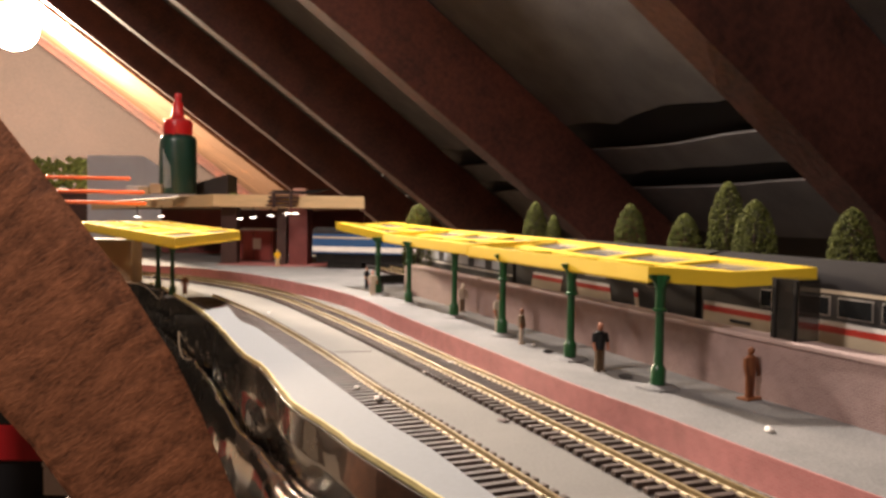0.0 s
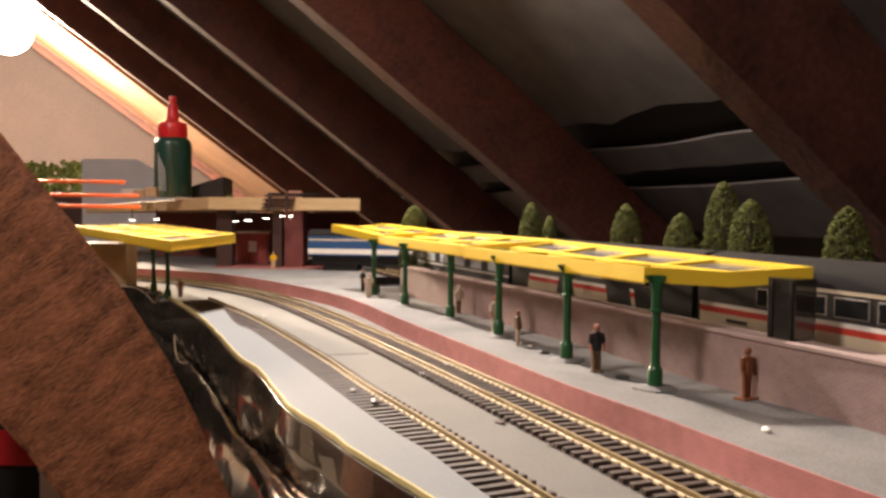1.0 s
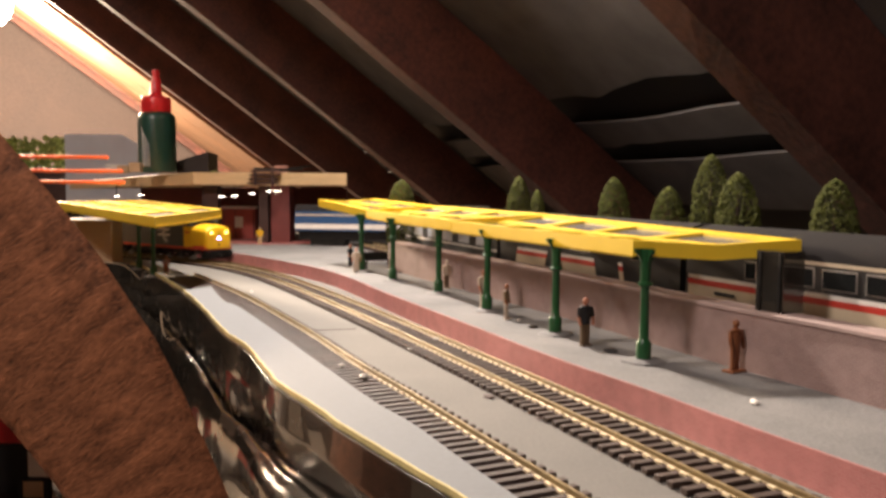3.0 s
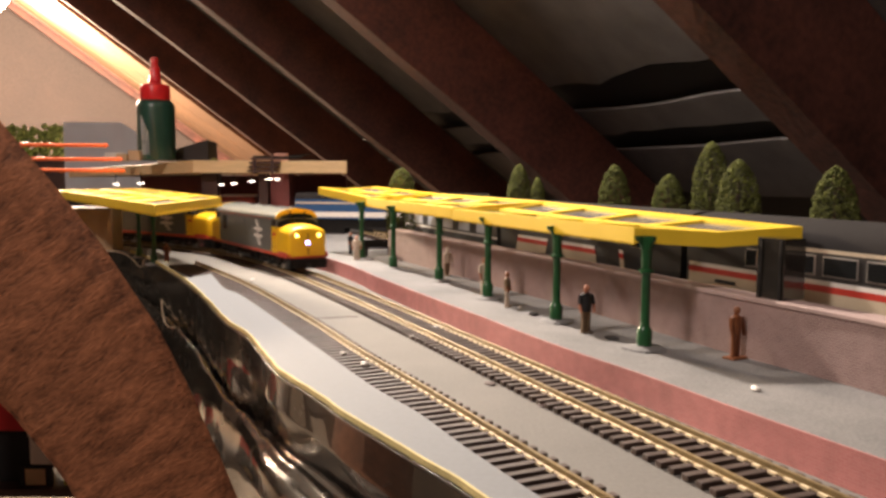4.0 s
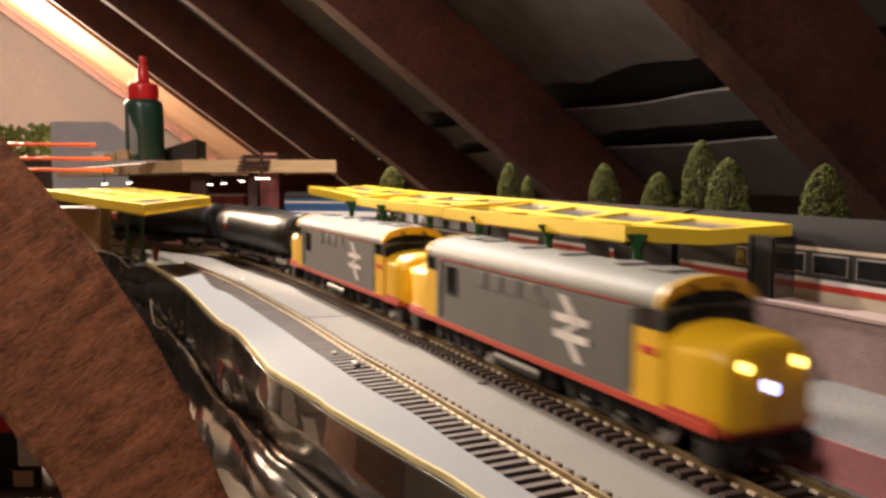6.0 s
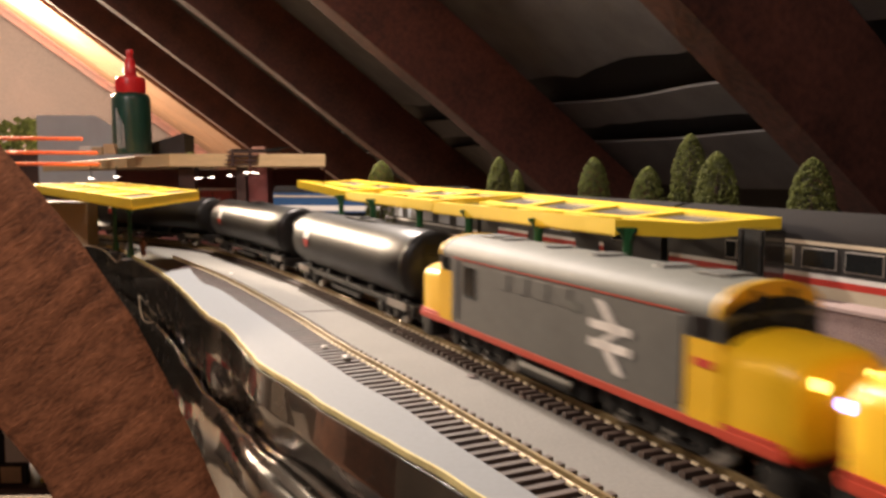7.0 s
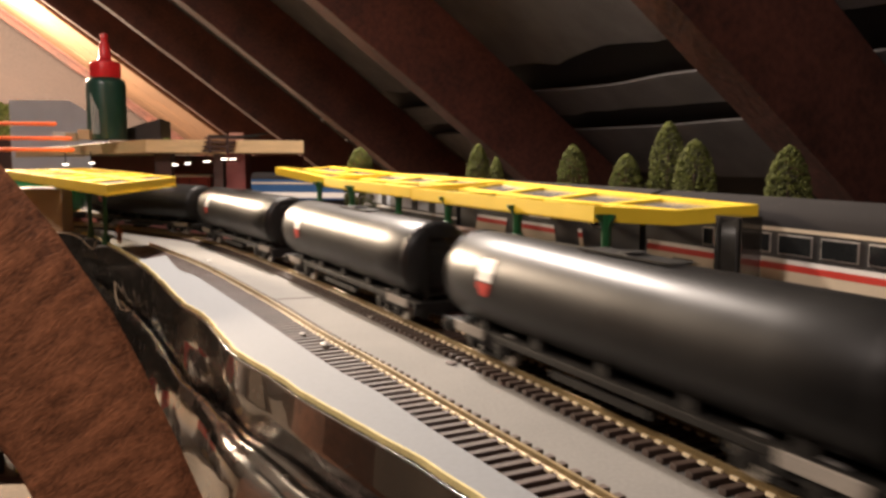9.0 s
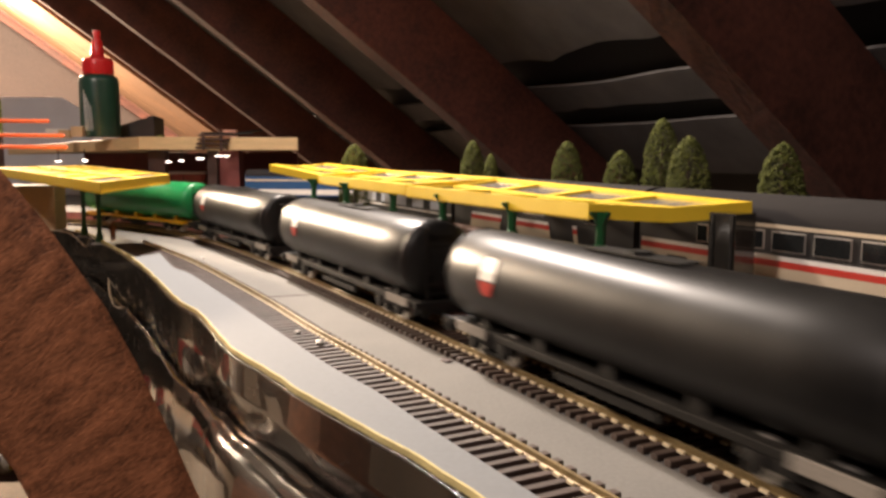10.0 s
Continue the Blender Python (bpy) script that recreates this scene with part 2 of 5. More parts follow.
def spline(points, step=8.0):
    """A smooth line through a few plan points, as (x, y, heading)."""
    pts = [Vector((p[0], p[1])) for p in points]
    pts = [pts[0] * 2 - pts[1]] + pts + [pts[-1] * 2 - pts[-2]]
    out = []
    for a, b, c, d in zip(pts, pts[1:], pts[2:], pts[3:]):
        n = max(2, int((c - b).length / step))
        for i in range(n):
            t = i / n
            out.append(0.5 * (2 * b + (c - a) * t + (2 * a - 5 * b + 4 * c - d) * t * t + (3 * b - a - 3 * c + d) * t ** 3))
    out.append(pts[-2])
    res = []
    for i, p in enumerate(out):
        q, r = out[max(0, i - 1)], out[min(len(out) - 1, i + 1)]
        res.append((p.x, p.y, math.atan2(-(r.x - q.x), r.y - q.y)))
    return res


def slab(bm, pts, z0, z1, mi=0):
    lo, hi = [bm.verts.new((p[0], p[1], z0)) for p in pts], [bm.verts.new((p[0], p[1], z1)) for p in pts]
    n = len(pts)
    fs = [bm.faces.new(hi), bm.faces.new(lo[::-1])] + [bm.faces.new((lo[i], lo[(i + 1) % n], hi[(i + 1) % n], hi[i])) for i in range(n)]
    for f in fs:
        f.material_index = mi
    return fs


# ---- the running line: heading in radians left of +y, bends in 1/mm ----
def run_line(x, y, heading, bends, length, step=4.0):
    h, s, out = radians(heading), 0.0, [(x, y, radians(heading))]
    while s < length:
        k, end = 0.0, 0.0
        for ln, kk in bends:
            end += ln
            if s < end:
                k = kk
                break
        h += k * step
        x, y, s = x - step * math.sin(h), y + step * math.cos(h), s + step
        out.append((x, y, h))
    return out


LINE = run_line(181.3, 0, 21.37, [(520, 0.00007), (260, 0.00018), (110, 0.0011), (400, 0.00175), (3000, 0.0)], 5200)


def on_line(s):
    """Place and heading at s millimetres along the line; straight before its start."""
    if s <= 0:
        x, y, h = LINE[0]
        return x + (-s) * math.sin(h), y - (-s) * math.cos(h), h
    i, f = int(s / 4.0), (s % 4.0) / 4.0
    a, b = LINE[i], LINE[i + 1]
    return a[0] + (b[0] - a[0]) * f, a[1] + (b[1] - a[1]) * f, a[2] + (b[2] - a[2]) * f


# ---- loft shell: a sloped roof on timber rafters ----
AX, BX = Vector((0.75353, 0.27955, -0.59502)), Vector((-0.34782, 0.93756, 0.0))
NX = AX.cross(BX)
ROOF = Matrix((AX, BX, NX)).transposed().to_4x4()
ROOF.translation = Vector((0, 0, 88.5)) + AX * 52.7


def roof_box(bm, a0, a1, b0, b1, n0, n1, bevel=0.0):
    vs = box(bm, a0, a1, b0, b1, n0, n1)
    if bevel:
        es = list({e for v in vs for e in v.link_edges})
        bmesh.ops.bevel(bm, geom=es, offset=bevel, segments=2, affect="EDGES")


def roof_part(name, bm, mat, parent=None, label=""):
    ob = part(name, bm, mat, parent, label)
    m = ROOF.copy()
    m.translation = m.translation * MM
    ob.matrix_basis = m
    return ob


def build_shell():
    # felt sheets between and above the rafters; black gaps imitate shade under the laps
    roof = thing("ceiling", "grey roofing felt in lapped sheets over timber rafters", "ceiling", kind="structure")
    bm = bmesh.new()
    def ragged(a0, a1, n0, n1, seed, amp):
        step = 45.0
        count = int(6900 / step)
        lo = [(a0 + (amp * noise.noise(Vector((k * 0.23, seed, 0.3))) if a0 > 0 else 0), -1500 + k * step) for k in range(count + 1)]
        hi = [(a1 + amp * noise.noise(Vector((k * 0.31, seed, 7.3))) + 0.5 * amp * noise.noise(Vector((k * 0.9, seed, 2.1))), -1500 + k * step) for k in range(count + 1)]
        rows = [[bm.verts.new((*lo[k], n0)), bm.verts.new((*hi[k], n0)), bm.verts.new((*hi[k], n1)), bm.verts.new((*lo[k], n1))] for k in range(count + 1)]
        for p, q in zip(rows, rows[1:]):
            for i in range(4):
                bm.faces.new((p[i], p[(i + 1) % 4], q[(i + 1) % 4], q[i]))

    ragged(-2600, 366, 472, 478, 1.0, 16.0)
    ragged(428, 482, 474, 478, 2.0, 13.0)
    ragged(522, 640, 474, 478, 3.0, 10.0)
    roof_part("felt_sheet", bm, M["felt"], roof)
    # black backing puts the shade of laps and eaves into the colour
    bm = bmesh.new()
    roof_box(bm, -2600, 1500, -1500, 5400, 492, 510)
    roof_part("roof_boarding", bm, M["dark"], roof, "black sheet behind the felt, standing in for shade at its laps")
    for b in (-20, 583, 1188, 1772, 2440, 3180, 4520, 5000):
        raft = thing("rafter", "red-brown sawn timber rafter under grey roofing felt", "rafter", group="roof rafters", kind="structure")
        bm = bmesh.new()
        n = 60
        prof = [(b - 42, 354), (b, 354), (b, 470), (b - 42, 470)]
        rings = []
        for i in range(n + 1):
            a = -2500 + i * (3300 / n)
            w = [noise.noise(Vector((a * 0.006, b * 0.1 + k * 3.1, 0.5))) * 2.0 for k in range(4)]
            rings.append([bm.verts.new((a, pb + w[k], pn + w[(k + 1) % 4])) for k, (pb, pn) in enumerate(prof)])
        for p, q in zip(rings, rings[1:]):
            for k in range(4):
                bm.faces.new((p[k], p[(k + 1) % 4], q[(k + 1) % 4], q[k]))
        bm.faces.new(rings[0]), bm.faces.new(rings[-1])
        bmesh.ops.bevel(bm, geom=[e for e in bm.edges if abs((e.verts[0].co - e.verts[1].co).x) > 20], offset=4.0, segments=2, affect="EDGES")
        roof_part("timber", bm, M["timber"], raft)
    # added sheets stand in for the roof stretch that the bulb lights up
    bm = bmesh.new()
    for b0, b1 in ((3330, 3690), (3694, 4060), (4064, 4440)):
        roof_box(bm, -2500, 800, b0, b1, 356, 374, 2.0)
    ob = roof_part("roof_board", bm, M["lit_roof"])
    tagged(ob, "broad pale sheets standing in for the lit roof near the bulb", "boarding", kind="structure")
    # gable end, the opposite roof slope, the floor
    bm = bmesh.new()
    roof_box(bm, -2700, 1500, 5400, 5440, -2500, 520)
    roof_part("wall_gable", bm, M["gable"])
    tagged(bpy.data.objects["wall_gable"], "brown boarded gable wall closing the loft", "wall", kind="structure")
    bm = bmesh.new()
    roof_box(bm, -2700, 1500, -1700, -1660, -2500, 520)
    roof_part("wall_back", bm, M["timber"])
    tagged(bpy.data.objects["wall_back"], "brown boarded gable wall behind the layout", "wall", kind="structure")
    bm = bmesh.new()
    slab(bm, [(-4700, -2600), (2200, -2600), (2200, 6200), (-4700, 6200)], -640, -620)
    tagged(part("floor", bm, M["floor"]), "dusty brown boarded loft floor", "floor", kind="structure")
    bm = bmesh.new()
    d = Vector((-AX.x, -AX.y, AX.z))
    n2 = d.cross(BX).normalized()
    m = Matrix((d, BX, n2)).transposed().to_4x4()
    top = ROOF @ Vector((-2400, 1200, 470))
    m.translation = top
    box(bm, 0, 4200, -3000, 4600, 0, 20)
    bmesh.ops.transform(bm, matrix=m, verts=bm.verts)
    tagged(part("ceiling_far_slope", bm, M["felt"]), "opposite roof slope lined with grey felt", "ceiling", kind="structure")


def build_brace():
    """The rough sawn timber brace beside the camera: bowed right edge, straight left edge."""
    edge = [(-330, 330), (-162, 110), (-139.5, 82.3), (-123, 60.6), (-104, 30.6), (-94, 9.9), (-82.5, -17.4), (-62, -70), (-30, -165)]
    bm = bmesh.new()
    n, rows = 90, []
    for i in range(n + 1):
        f = i / n * (len(edge) - 1)
        k = min(int(f), len(edge) - 2)
        t = f - k
        x, z = edge[k][0] + (edge[k + 1][0] - edge[k][0]) * t, edge[k][1] + (edge[k + 1][1] - edge[k][1]) * t
        row = []
        for j in range(15):
            u = j / 14
            wide = 58 + 8 * min(1.5, max(0.0, (z - 1) / 37))
            px, pz = x - wide * u * 0.85, z - wide * u * 0.53
            bulge = noise.noise(Vector((px * 0.05, pz * 0.03, 3.0))) * 0.6 + noise.noise(Vector((px * 0.12 - pz * 0.06, pz * 0.4 + px * 0.2, 9.0))) * 0.25
            row.append((px, pz, -bulge + (3.0 if j in (0, 14) else 0.0)))
        rows.append(row)
    front = [[bm.verts.new((x, 300 + dy, z)) for x, z, dy in r] for r in rows]
    rear = [[bm.verts.new((r[0][0] * 1.17 - 1, 345, 88.5 + (r[0][1] - 88.5) * 1.17 - 1)), bm.verts.new((r[-1][0] * 1.1, 345, r[-1][1]))] for r in rows]
    for i in range(n):
        for j in range(14):
            bm.faces.new((front[i][j], front[i][j + 1], front[i + 1][j + 1], front[i + 1][j]))
        bm.faces.new((front[i][0], front[i + 1][0], rear[i + 1][0], rear[i][0]))
        bm.faces.new((front[i][14], rear[i][1], rear[i + 1][1], front[i + 1][14]))
        bm.faces.new((rear[i][0], rear[i + 1][0], rear[i + 1][1], rear[i][1]))
    ob = part("brace", bm, M["beam"], smooth=True)
    tagged(ob, "rough-sawn brown timber roof brace beside the layout", "timber brace", kind="structure")


# ---- the layout ----
CARD_EDGE = [(40, 150), (12, 210), (-8, 244), (-32, 284), (-49, 316), (-69, 352), (-97, 423), (-121, 470), (-151, 541), (-193, 636), (-250, 748), (-318, 868), (-380, 915), (-480, 938), (-640, 950)]
SIDING = [(112, 60), (66, 161), (22, 259), (-7, 324), (-35, 384), (-77, 481), (-143, 621), (-200, 726), (-225, 770)]
FRONT = [(182, 80), (148, 152), (114, 226), (96, 265), (79, 305), (54, 357), (21, 439), (-33, 572), (-91, 716), (-162, 828), (-247, 933), (-330, 995), (-430, 1030)]
WALL = [(230, 90), (188, 200), (160, 262), (143, 303), (129, 333), (112, 375), (82, 452), (43, 541), (7, 623), (-43, 741)]
PLAT = 12.0
BACK = 13.0


def build_ground():
    edge = [(x, y) for x, y, h in spline(CARD_EDGE)]
    bm = bmesh.new()
    slab(bm, edge + [(-3600, 1480), (-3600, 1750), (-500, 1900), (250, 1700), (640, 300), (640, -900), (420, -900), (60, 60)], -16, 0)
    bmesh.ops.triangulate(bm, faces=[f for f in bm.faces if len(f.verts) > 4])
    tagged(part("ground", bm, M["bed"]), "grey painted baseboard under the model railway", "baseboard", kind="structure")
    # pale card strip laid over the near side of the siding
    inner = [(x, y) for x, y, h in spline([(70, 110), (40, 180), (10, 245), (-7, 285), (-24, 317), (-47, 368), (-63, 404), (-88, 460), (-135, 563), (-155, 597), (-187, 681)])]
    bm = bmesh.new()
    slab(bm, [q for q in edge if q[1] < 652] + inner[::-1], 2.6, 3.6)
    bmesh.ops.triangulate(bm, faces=[f for f in bm.faces if len(f.verts) > 4])
    card = part("card_strip", bm, M["card"])
    tagged(card, "pale grey card strip with a wavy cut edge beside the siding", "card strip", kind="structure")
    bm = bmesh.new()
    wav = [(x + 0.9 * noise.noise(Vector((i * 0.35, 0, 0))), y, h) for i, (x, y, h) in enumerate(spline(CARD_EDGE, 5.0)) if x > -330]
    sweep(bm, wav, [(-0.7, 1.9), (-0.3, 3.75), (0.5, 3.8), (0.6, 1.9)])
    part("cut_edge", bm, M["edge"], card, "yellowed raw cut edge", smooth=True)


def build_joint():
    bm = bmesh.new()
    box(bm, -13, 15, -0.5, 0.5, -0.5, 0.25, m=Matrix.Translation((-63, 495, 0)) @ Matrix.Rotation(radians(14), 4, "Z"))
    tagged(part("board_joint", bm, M["brown"]), "dark joint between two baseboard sheets", "joint", kind="structure")


def crease(x, y, seed):
    """Sharp folds, as in crumpled foil: 0 in the valleys, 1 on the ridges."""
    return 1.0 - min(1.0, 3.0 * abs(noise.noise(Vector((x, y, seed)))))


def build_polythene():
    """Black polythene draped down the board's front onto a crumpled ledge that widens towards the near end."""
    line = spline(CARD_EDGE, 2.0)
    bm = bmesh.new()
    n = 30
    rows = []
    for i, (x, y, h) in enumerate(line):
        row = []
        s = i * 2.0
        near = 1.0 - min(1.0, max(0.0, (y - 330.0) / 110.0))
        drop, tuck = 48.0 - 10.0 * near, 3.0 + 9.0 * near

        def put(o, z):
            row.append(bm.verts.new((x + o * math.cos(h), y + o * math.sin(h), z)))

        for j in range(n + 1):
            v = j / n
            o = -1.5 + tuck * max(0.0, (v - 0.4) / 0.6)
            amp = 0.35 + 1.2 * v * v
            o += amp * (noise.noise(Vector((s * 0.012, v * 1.0, 1.0))) * 1.9 + noise.noise(Vector((s * 0.05, v * 2.0, 4.0))) * 0.3)
            o += 0.55 * v * crease(s * 0.016, v * 1.0, 7.0)
            put(o, 2.0 - drop * v)
        for j in range(1, 17):
            u = j / 16
            o = tuck - 1.5 - (tuck + 5.0) * u + 0.8 * noise.noise(Vector((s * 0.022, u * 2.0, 11.0)))
            z = 2.0 - drop - 2.0 * u - 7.0 * near * u + (6.0 - 4.5 * near) * math.sin(math.pi * u) + 1.6 * near * abs(math.sin(3.0 * math.pi * u))
            z += 1.1 * crease(s * 0.014, u * 1.2, 15.0) * math.sin(math.pi * u) + 0.4 * crease(s * 0.04, u * 1.6, 25.0)
            put(o, z)
        for j in range(1, 9):
            o = -6.5 - 1.2 * j + 2.0 * noise.noise(Vector((s * 0.02, j * 0.3, 31.0)))
            put(o, -drop - 7.0 * near - 15.0 * j)
        rows.append(row)
    for p, q in zip(rows, rows[1:]):
        for j in range(len(p) - 1):
            bm.faces.new((p[j], p[j + 1], q[j + 1], q[j]))
    ob = part("polythene_sheet", bm, M["plastic"], smooth=True)
    mod = ob.modifiers.new("thickness", "SOLIDIFY")
    mod.thickness = 0.4 * MM
    tagged(ob, "creased glossy black polythene sheet draped from the board's edge", "polythene sheet")


def sleeper_mesh(w, rails):
    bm = bmesh.new()
    box(bm, -w / 2 - 3.0, w / 2, -1.45, 1.45, 0.3, 2.2, bevel=0.3)
    for x in rails:
        # bright dash between sleepers, imitating a glint on the rail's near side
        box(bm, x - 1.75, x - 0.75, 1.7, 4.5, 1.9, 2.75, mi=1)
        box(bm, x + 0.7, x + 1.5, -0.9, 0.9, 2.1, 2.8)
    me = bpy.data.meshes.new("sleeper")
    bm.to_mesh(me)
    bm.free()
    me.transform(Matrix.Scale(MM, 4))
    me.materials.append(M["sleeper"])
    me.materials.append(M["rail_glint"])
    return me


RAIL_PROFILE = [(-0.95, 2.2), (0.95, 2.2), (0.95, 2.6), (0.5, 2.8), (0.5, 4.4), (0.36, 4.6), (-0.36, 4.6), (-0.5, 4.4), (-0.5, 2.8), (-0.95, 2.6)]


def build_track(name, label, line, pitch, z=0.0, limit=300, lead=0.0, rails=(-8.6, 7.8)):
    tr = thing(name, label, "railway track", kind="structure")
    tr.location.z = z * MM
    bm = bmesh.new()
    sweep(bm, line, [(-14.5, 0.02), (14.5, 0.02), (14.0, 0.5), (-14.0, 0.5)])
    part("underlay", bm, M["brown"], tr)
    for side in rails:
        bm = bmesh.new()
        sweep(bm, line, [(o + side, zz) for o, zz in RAIL_PROFILE])
        for f in bm.faces:
            f.material_index = 1 if abs(f.normal.z) > 0.9 and f.calc_center_median().z > 4.3 else 0
        part("rail", bm, [M["rail"], M["railtop"]], tr)
    me = sleeper_mesh(29.0, rails)
    s, nxt, count = 0.0, lead, 0
    rng = random.Random(7)
    for (x0, y0, h0), (x1, y1, h1) in zip(line, line[1:]):
        d = math.hypot(x1 - x0, y1 - y0)
        while nxt < s + d and count < limit:
            t = (nxt - s) / d
            ob = new("sleeper", me)
            ob.parent = tr
            ob.location = ((x0 + (x1 - x0) * t) * MM, (y0 + (y1 - y0) * t) * MM, rng.uniform(-0.1, 0.1) * MM)
            ob.rotation_euler = (0, 0, h0 + rng.uniform(-0.012, 0.012))
            nxt += pitch
            count += 1
        s += d
    return tr


def build_platform():
    front = spline(FRONT)
    fp = [(x, y) for x, y, h in front]
    wp = [(x, y) for x, y, h in spline(WALL)]
    bm = bmesh.new()
    slab(bm, fp + [(-430, 1330), (-200, 1260), (-62, 1010)] + wp[::-1], 0.05, PLAT)
    bmesh.ops.triangulate(bm, faces=[f for f in bm.faces if len(f.verts) > 4])
    plat = part("platform", bm, M["platform"])
    tagged(plat, "grey painted model station platform with a red brick face", "platform", kind="structure")
    bm = bmesh.new()
    line = [(x + 0.5 * noise.noise(Vector((i * 0.13, 5, 0))), y, h) for i, (x, y, h) in enumerate(front)]
    sweep(bm, line, [(-0.5, 0.05), (-0.5, PLAT + 0.06), (0.05, PLAT + 0.06), (0.05, 0.05)], uv=True)
    part("brick_facing", bm, M["pinkbrick"], plat, "red brick paper facing")
    bm = bmesh.new()
    slab(bm, [(-302, 1046), (-214, 1034), (-118, 1058), (-128, 1112), (-300, 1126)], PLAT - 0.2, PLAT + 0.35)
    part("floor_paper", bm, M["redfloor"], plat, "red paper paving before the kiosk")
    # retaining wall with coping
    wl = spline(WALL)
    bm = bmesh.new()
    sweep(bm, wl, [(0, PLAT - 0.5), (0, 36.0), (10, 36.0), (10, PLAT - 0.5)], uv=True)
    wall = part("wall_retaining", bm, M["wallbrick"])
    tagged(wall, "buff brick paper retaining wall behind the platform", "wall", kind="structure")
    s0 = 0
    seg = 7
    while s0 + seg < len(wl):
        bm = bmesh.new()
        sweep(bm, wl[s0:s0 + seg + 1], [(-0.8, 36.02), (-0.8, 37.4), (-0.4, 37.8), (10.6, 37.8), (11, 37.4), (11, 36.02)])
        ob = part("coping", bm, M["cap"], wall)
        ob.location.z = 0.2 * MM * noise.noise(Vector((s0, 0, 0)))
        s0 += seg
    # raised board behind the wall
    bm = bmesh.new()
    back = [(x + 10.0 * math.cos(h), y + 10.0 * math.sin(h)) for x, y, h in wl]
    slab(bm, back + [(-30, 1000), (-190, 1262), (-250, 1690), (300, 1690), (637, 300), (637, -500), (330, -500)], 0.1, BACK)
    bmesh.ops.triangulate(bm, faces=[f for f in bm.faces if len(f.verts) > 4])
    tagged(part("ground_upper", bm, M["dark"]), "dark raised board behind the retaining wall", "baseboard", kind="structure")


# ---- canopies ----
def build_canopy():
    can = thing("platform_canopy", "yellow platform canopy with grey glazing on green posts", "station canopy")
    # each section: front near, front far, rear near, rear far corners; how far the near end is drawn to a point
    secs = [((84, 351, 65.0), (10, 538, 64.4), (156, 350, 65.8), (78, 566, 68.5), (0, 0, -2.2), 2.2, 4),
            ((9.6, 539, 65.2), (-61, 716, 65.6), (78, 567.5, 68.7), (2, 742, 69.5), (0, 0, 0), 2.4, 3),
            ((-61.4, 717, 66.4), (-113, 792, 74.0), (2, 743.5, 69.6), (-60, 815, 74.5), (0, 0, 0), 2.0, 2)]
    for f0, f1, r0, r1, tip, dip, bays in secs:
        f0, f1, r0, r1, tip = Vector(f0), Vector(f1), Vector(r0), Vector(r1), Vector(tip)
        L = (f1 - f0).length

        def at(u, v, dz):
            k = 1 - abs(2 * u - 1)
            return (f0 * (1 - v) + f1 * v) * (1 - u) + (r0 * (1 - v) + r1 * v) * u + tip * k * (1 - v) + Vector((0, 0, dz - dip * k * min(1.0, v * 2)))

        def bar(bm, u0, u1, v0, v1, top, thick):
            n = max(1, round((v1 - v0) * 12))
            rings = []
            for i in range(n + 1):
                v = v0 + (v1 - v0) * i / n
                rings.append([bm.verts.new(at(u0, v, top)), bm.verts.new(at(u1, v, top)), bm.verts.new(at(u1, v, top - thick)), bm.verts.new(at(u0, v, top - thick))])
            for p, q in zip(rings, rings[1:]):
                for i in range(4):
                    bm.faces.new((p[i], p[(i + 1) % 4], q[(i + 1) % 4], q[i]))
            bm.faces.new(rings[0]), bm.faces.new(rings[-1])

        e, x, c = 0.04, 3.2 / L, 0.055
        bm = bmesh.new()
        bar(bm, 0, e, 0, 1, 0, 6.6), bar(bm, 1 - e, 1, 0, 1, 0, 6.6)
        for u0, u1 in ((e, 0.5), (0.5, 1 - e)):
            bar(bm, u0, u1, 0, x, 0, 6.6), bar(bm, u0, u1, 1 - x, 1, 0, 5.0)
        bar(bm, 0.5 - c, 0.5, x, 1 - x, 0.02, 3.0), bar(bm, 0.5, 0.5 + c, x, 1 - x, 0.02, 3.0)
        bar(bm, e, e + 0.07, x, 1 - x, -0.1, 2.4), bar(bm, 1 - e - 0.07, 1 - e, x, 1 - x, -0.1, 2.4)
        for i in range(1, bays):
            v = i / bays
            bar(bm, e + 0.07, 0.5 - c, v - 3.2 / L, v + 3.2 / L, -0.05, 2.6), bar(bm, 0.5 + c, 0.93 - e, v - 3.2 / L, v + 3.2 / L, -0.05, 2.6)
        fr = part("roof_frame", bm, M["yellow"], can)
        for u0, u1 in ((e + 0.07, 0.5 - c), (0.5 + c, 0.93 - e)):
            for i in range(bays):
                bm = bmesh.new()
                bar(bm, u0, u1, i / bays + 3.3 / L, (i + 1) / bays - 3.3 / L, -1.4, 0.8)
                part("glazing", bm, M["glaze"], fr)
        k = int(L / 3.0)
        for u in (0.004, 0.986):
            bm = bmesh.new()
            for i in range(k):
                v = (i + 0.5) / k
                vs = [bm.verts.new(at(u + du, v + dv / L, dz - 6.5)) for du in (0, 0.012) for dv, dz in ((-1.3, 0), (1.3, 0), (0, -1.1))]
                bm.faces.new(vs[:3]), bm.faces.new(vs[3:])
                for m, n in ((0, 1), (1, 2), (2, 0)):
                    bm.faces.new((vs[m], vs[n], vs[n + 3], vs[m + 3]))
            tagged(part("scalloped_edge", bm, M["yellow"], can), kind="stuff")
    for x, y, top in ((90, 352, 61), (61, 416, 61), (31, 494, 61), (2, 574, 61), (-34, 649, 61.5), (-65, 718, 62.0)):
        post(can, x, y, PLAT, top + 0.5, 0.35)
    return can


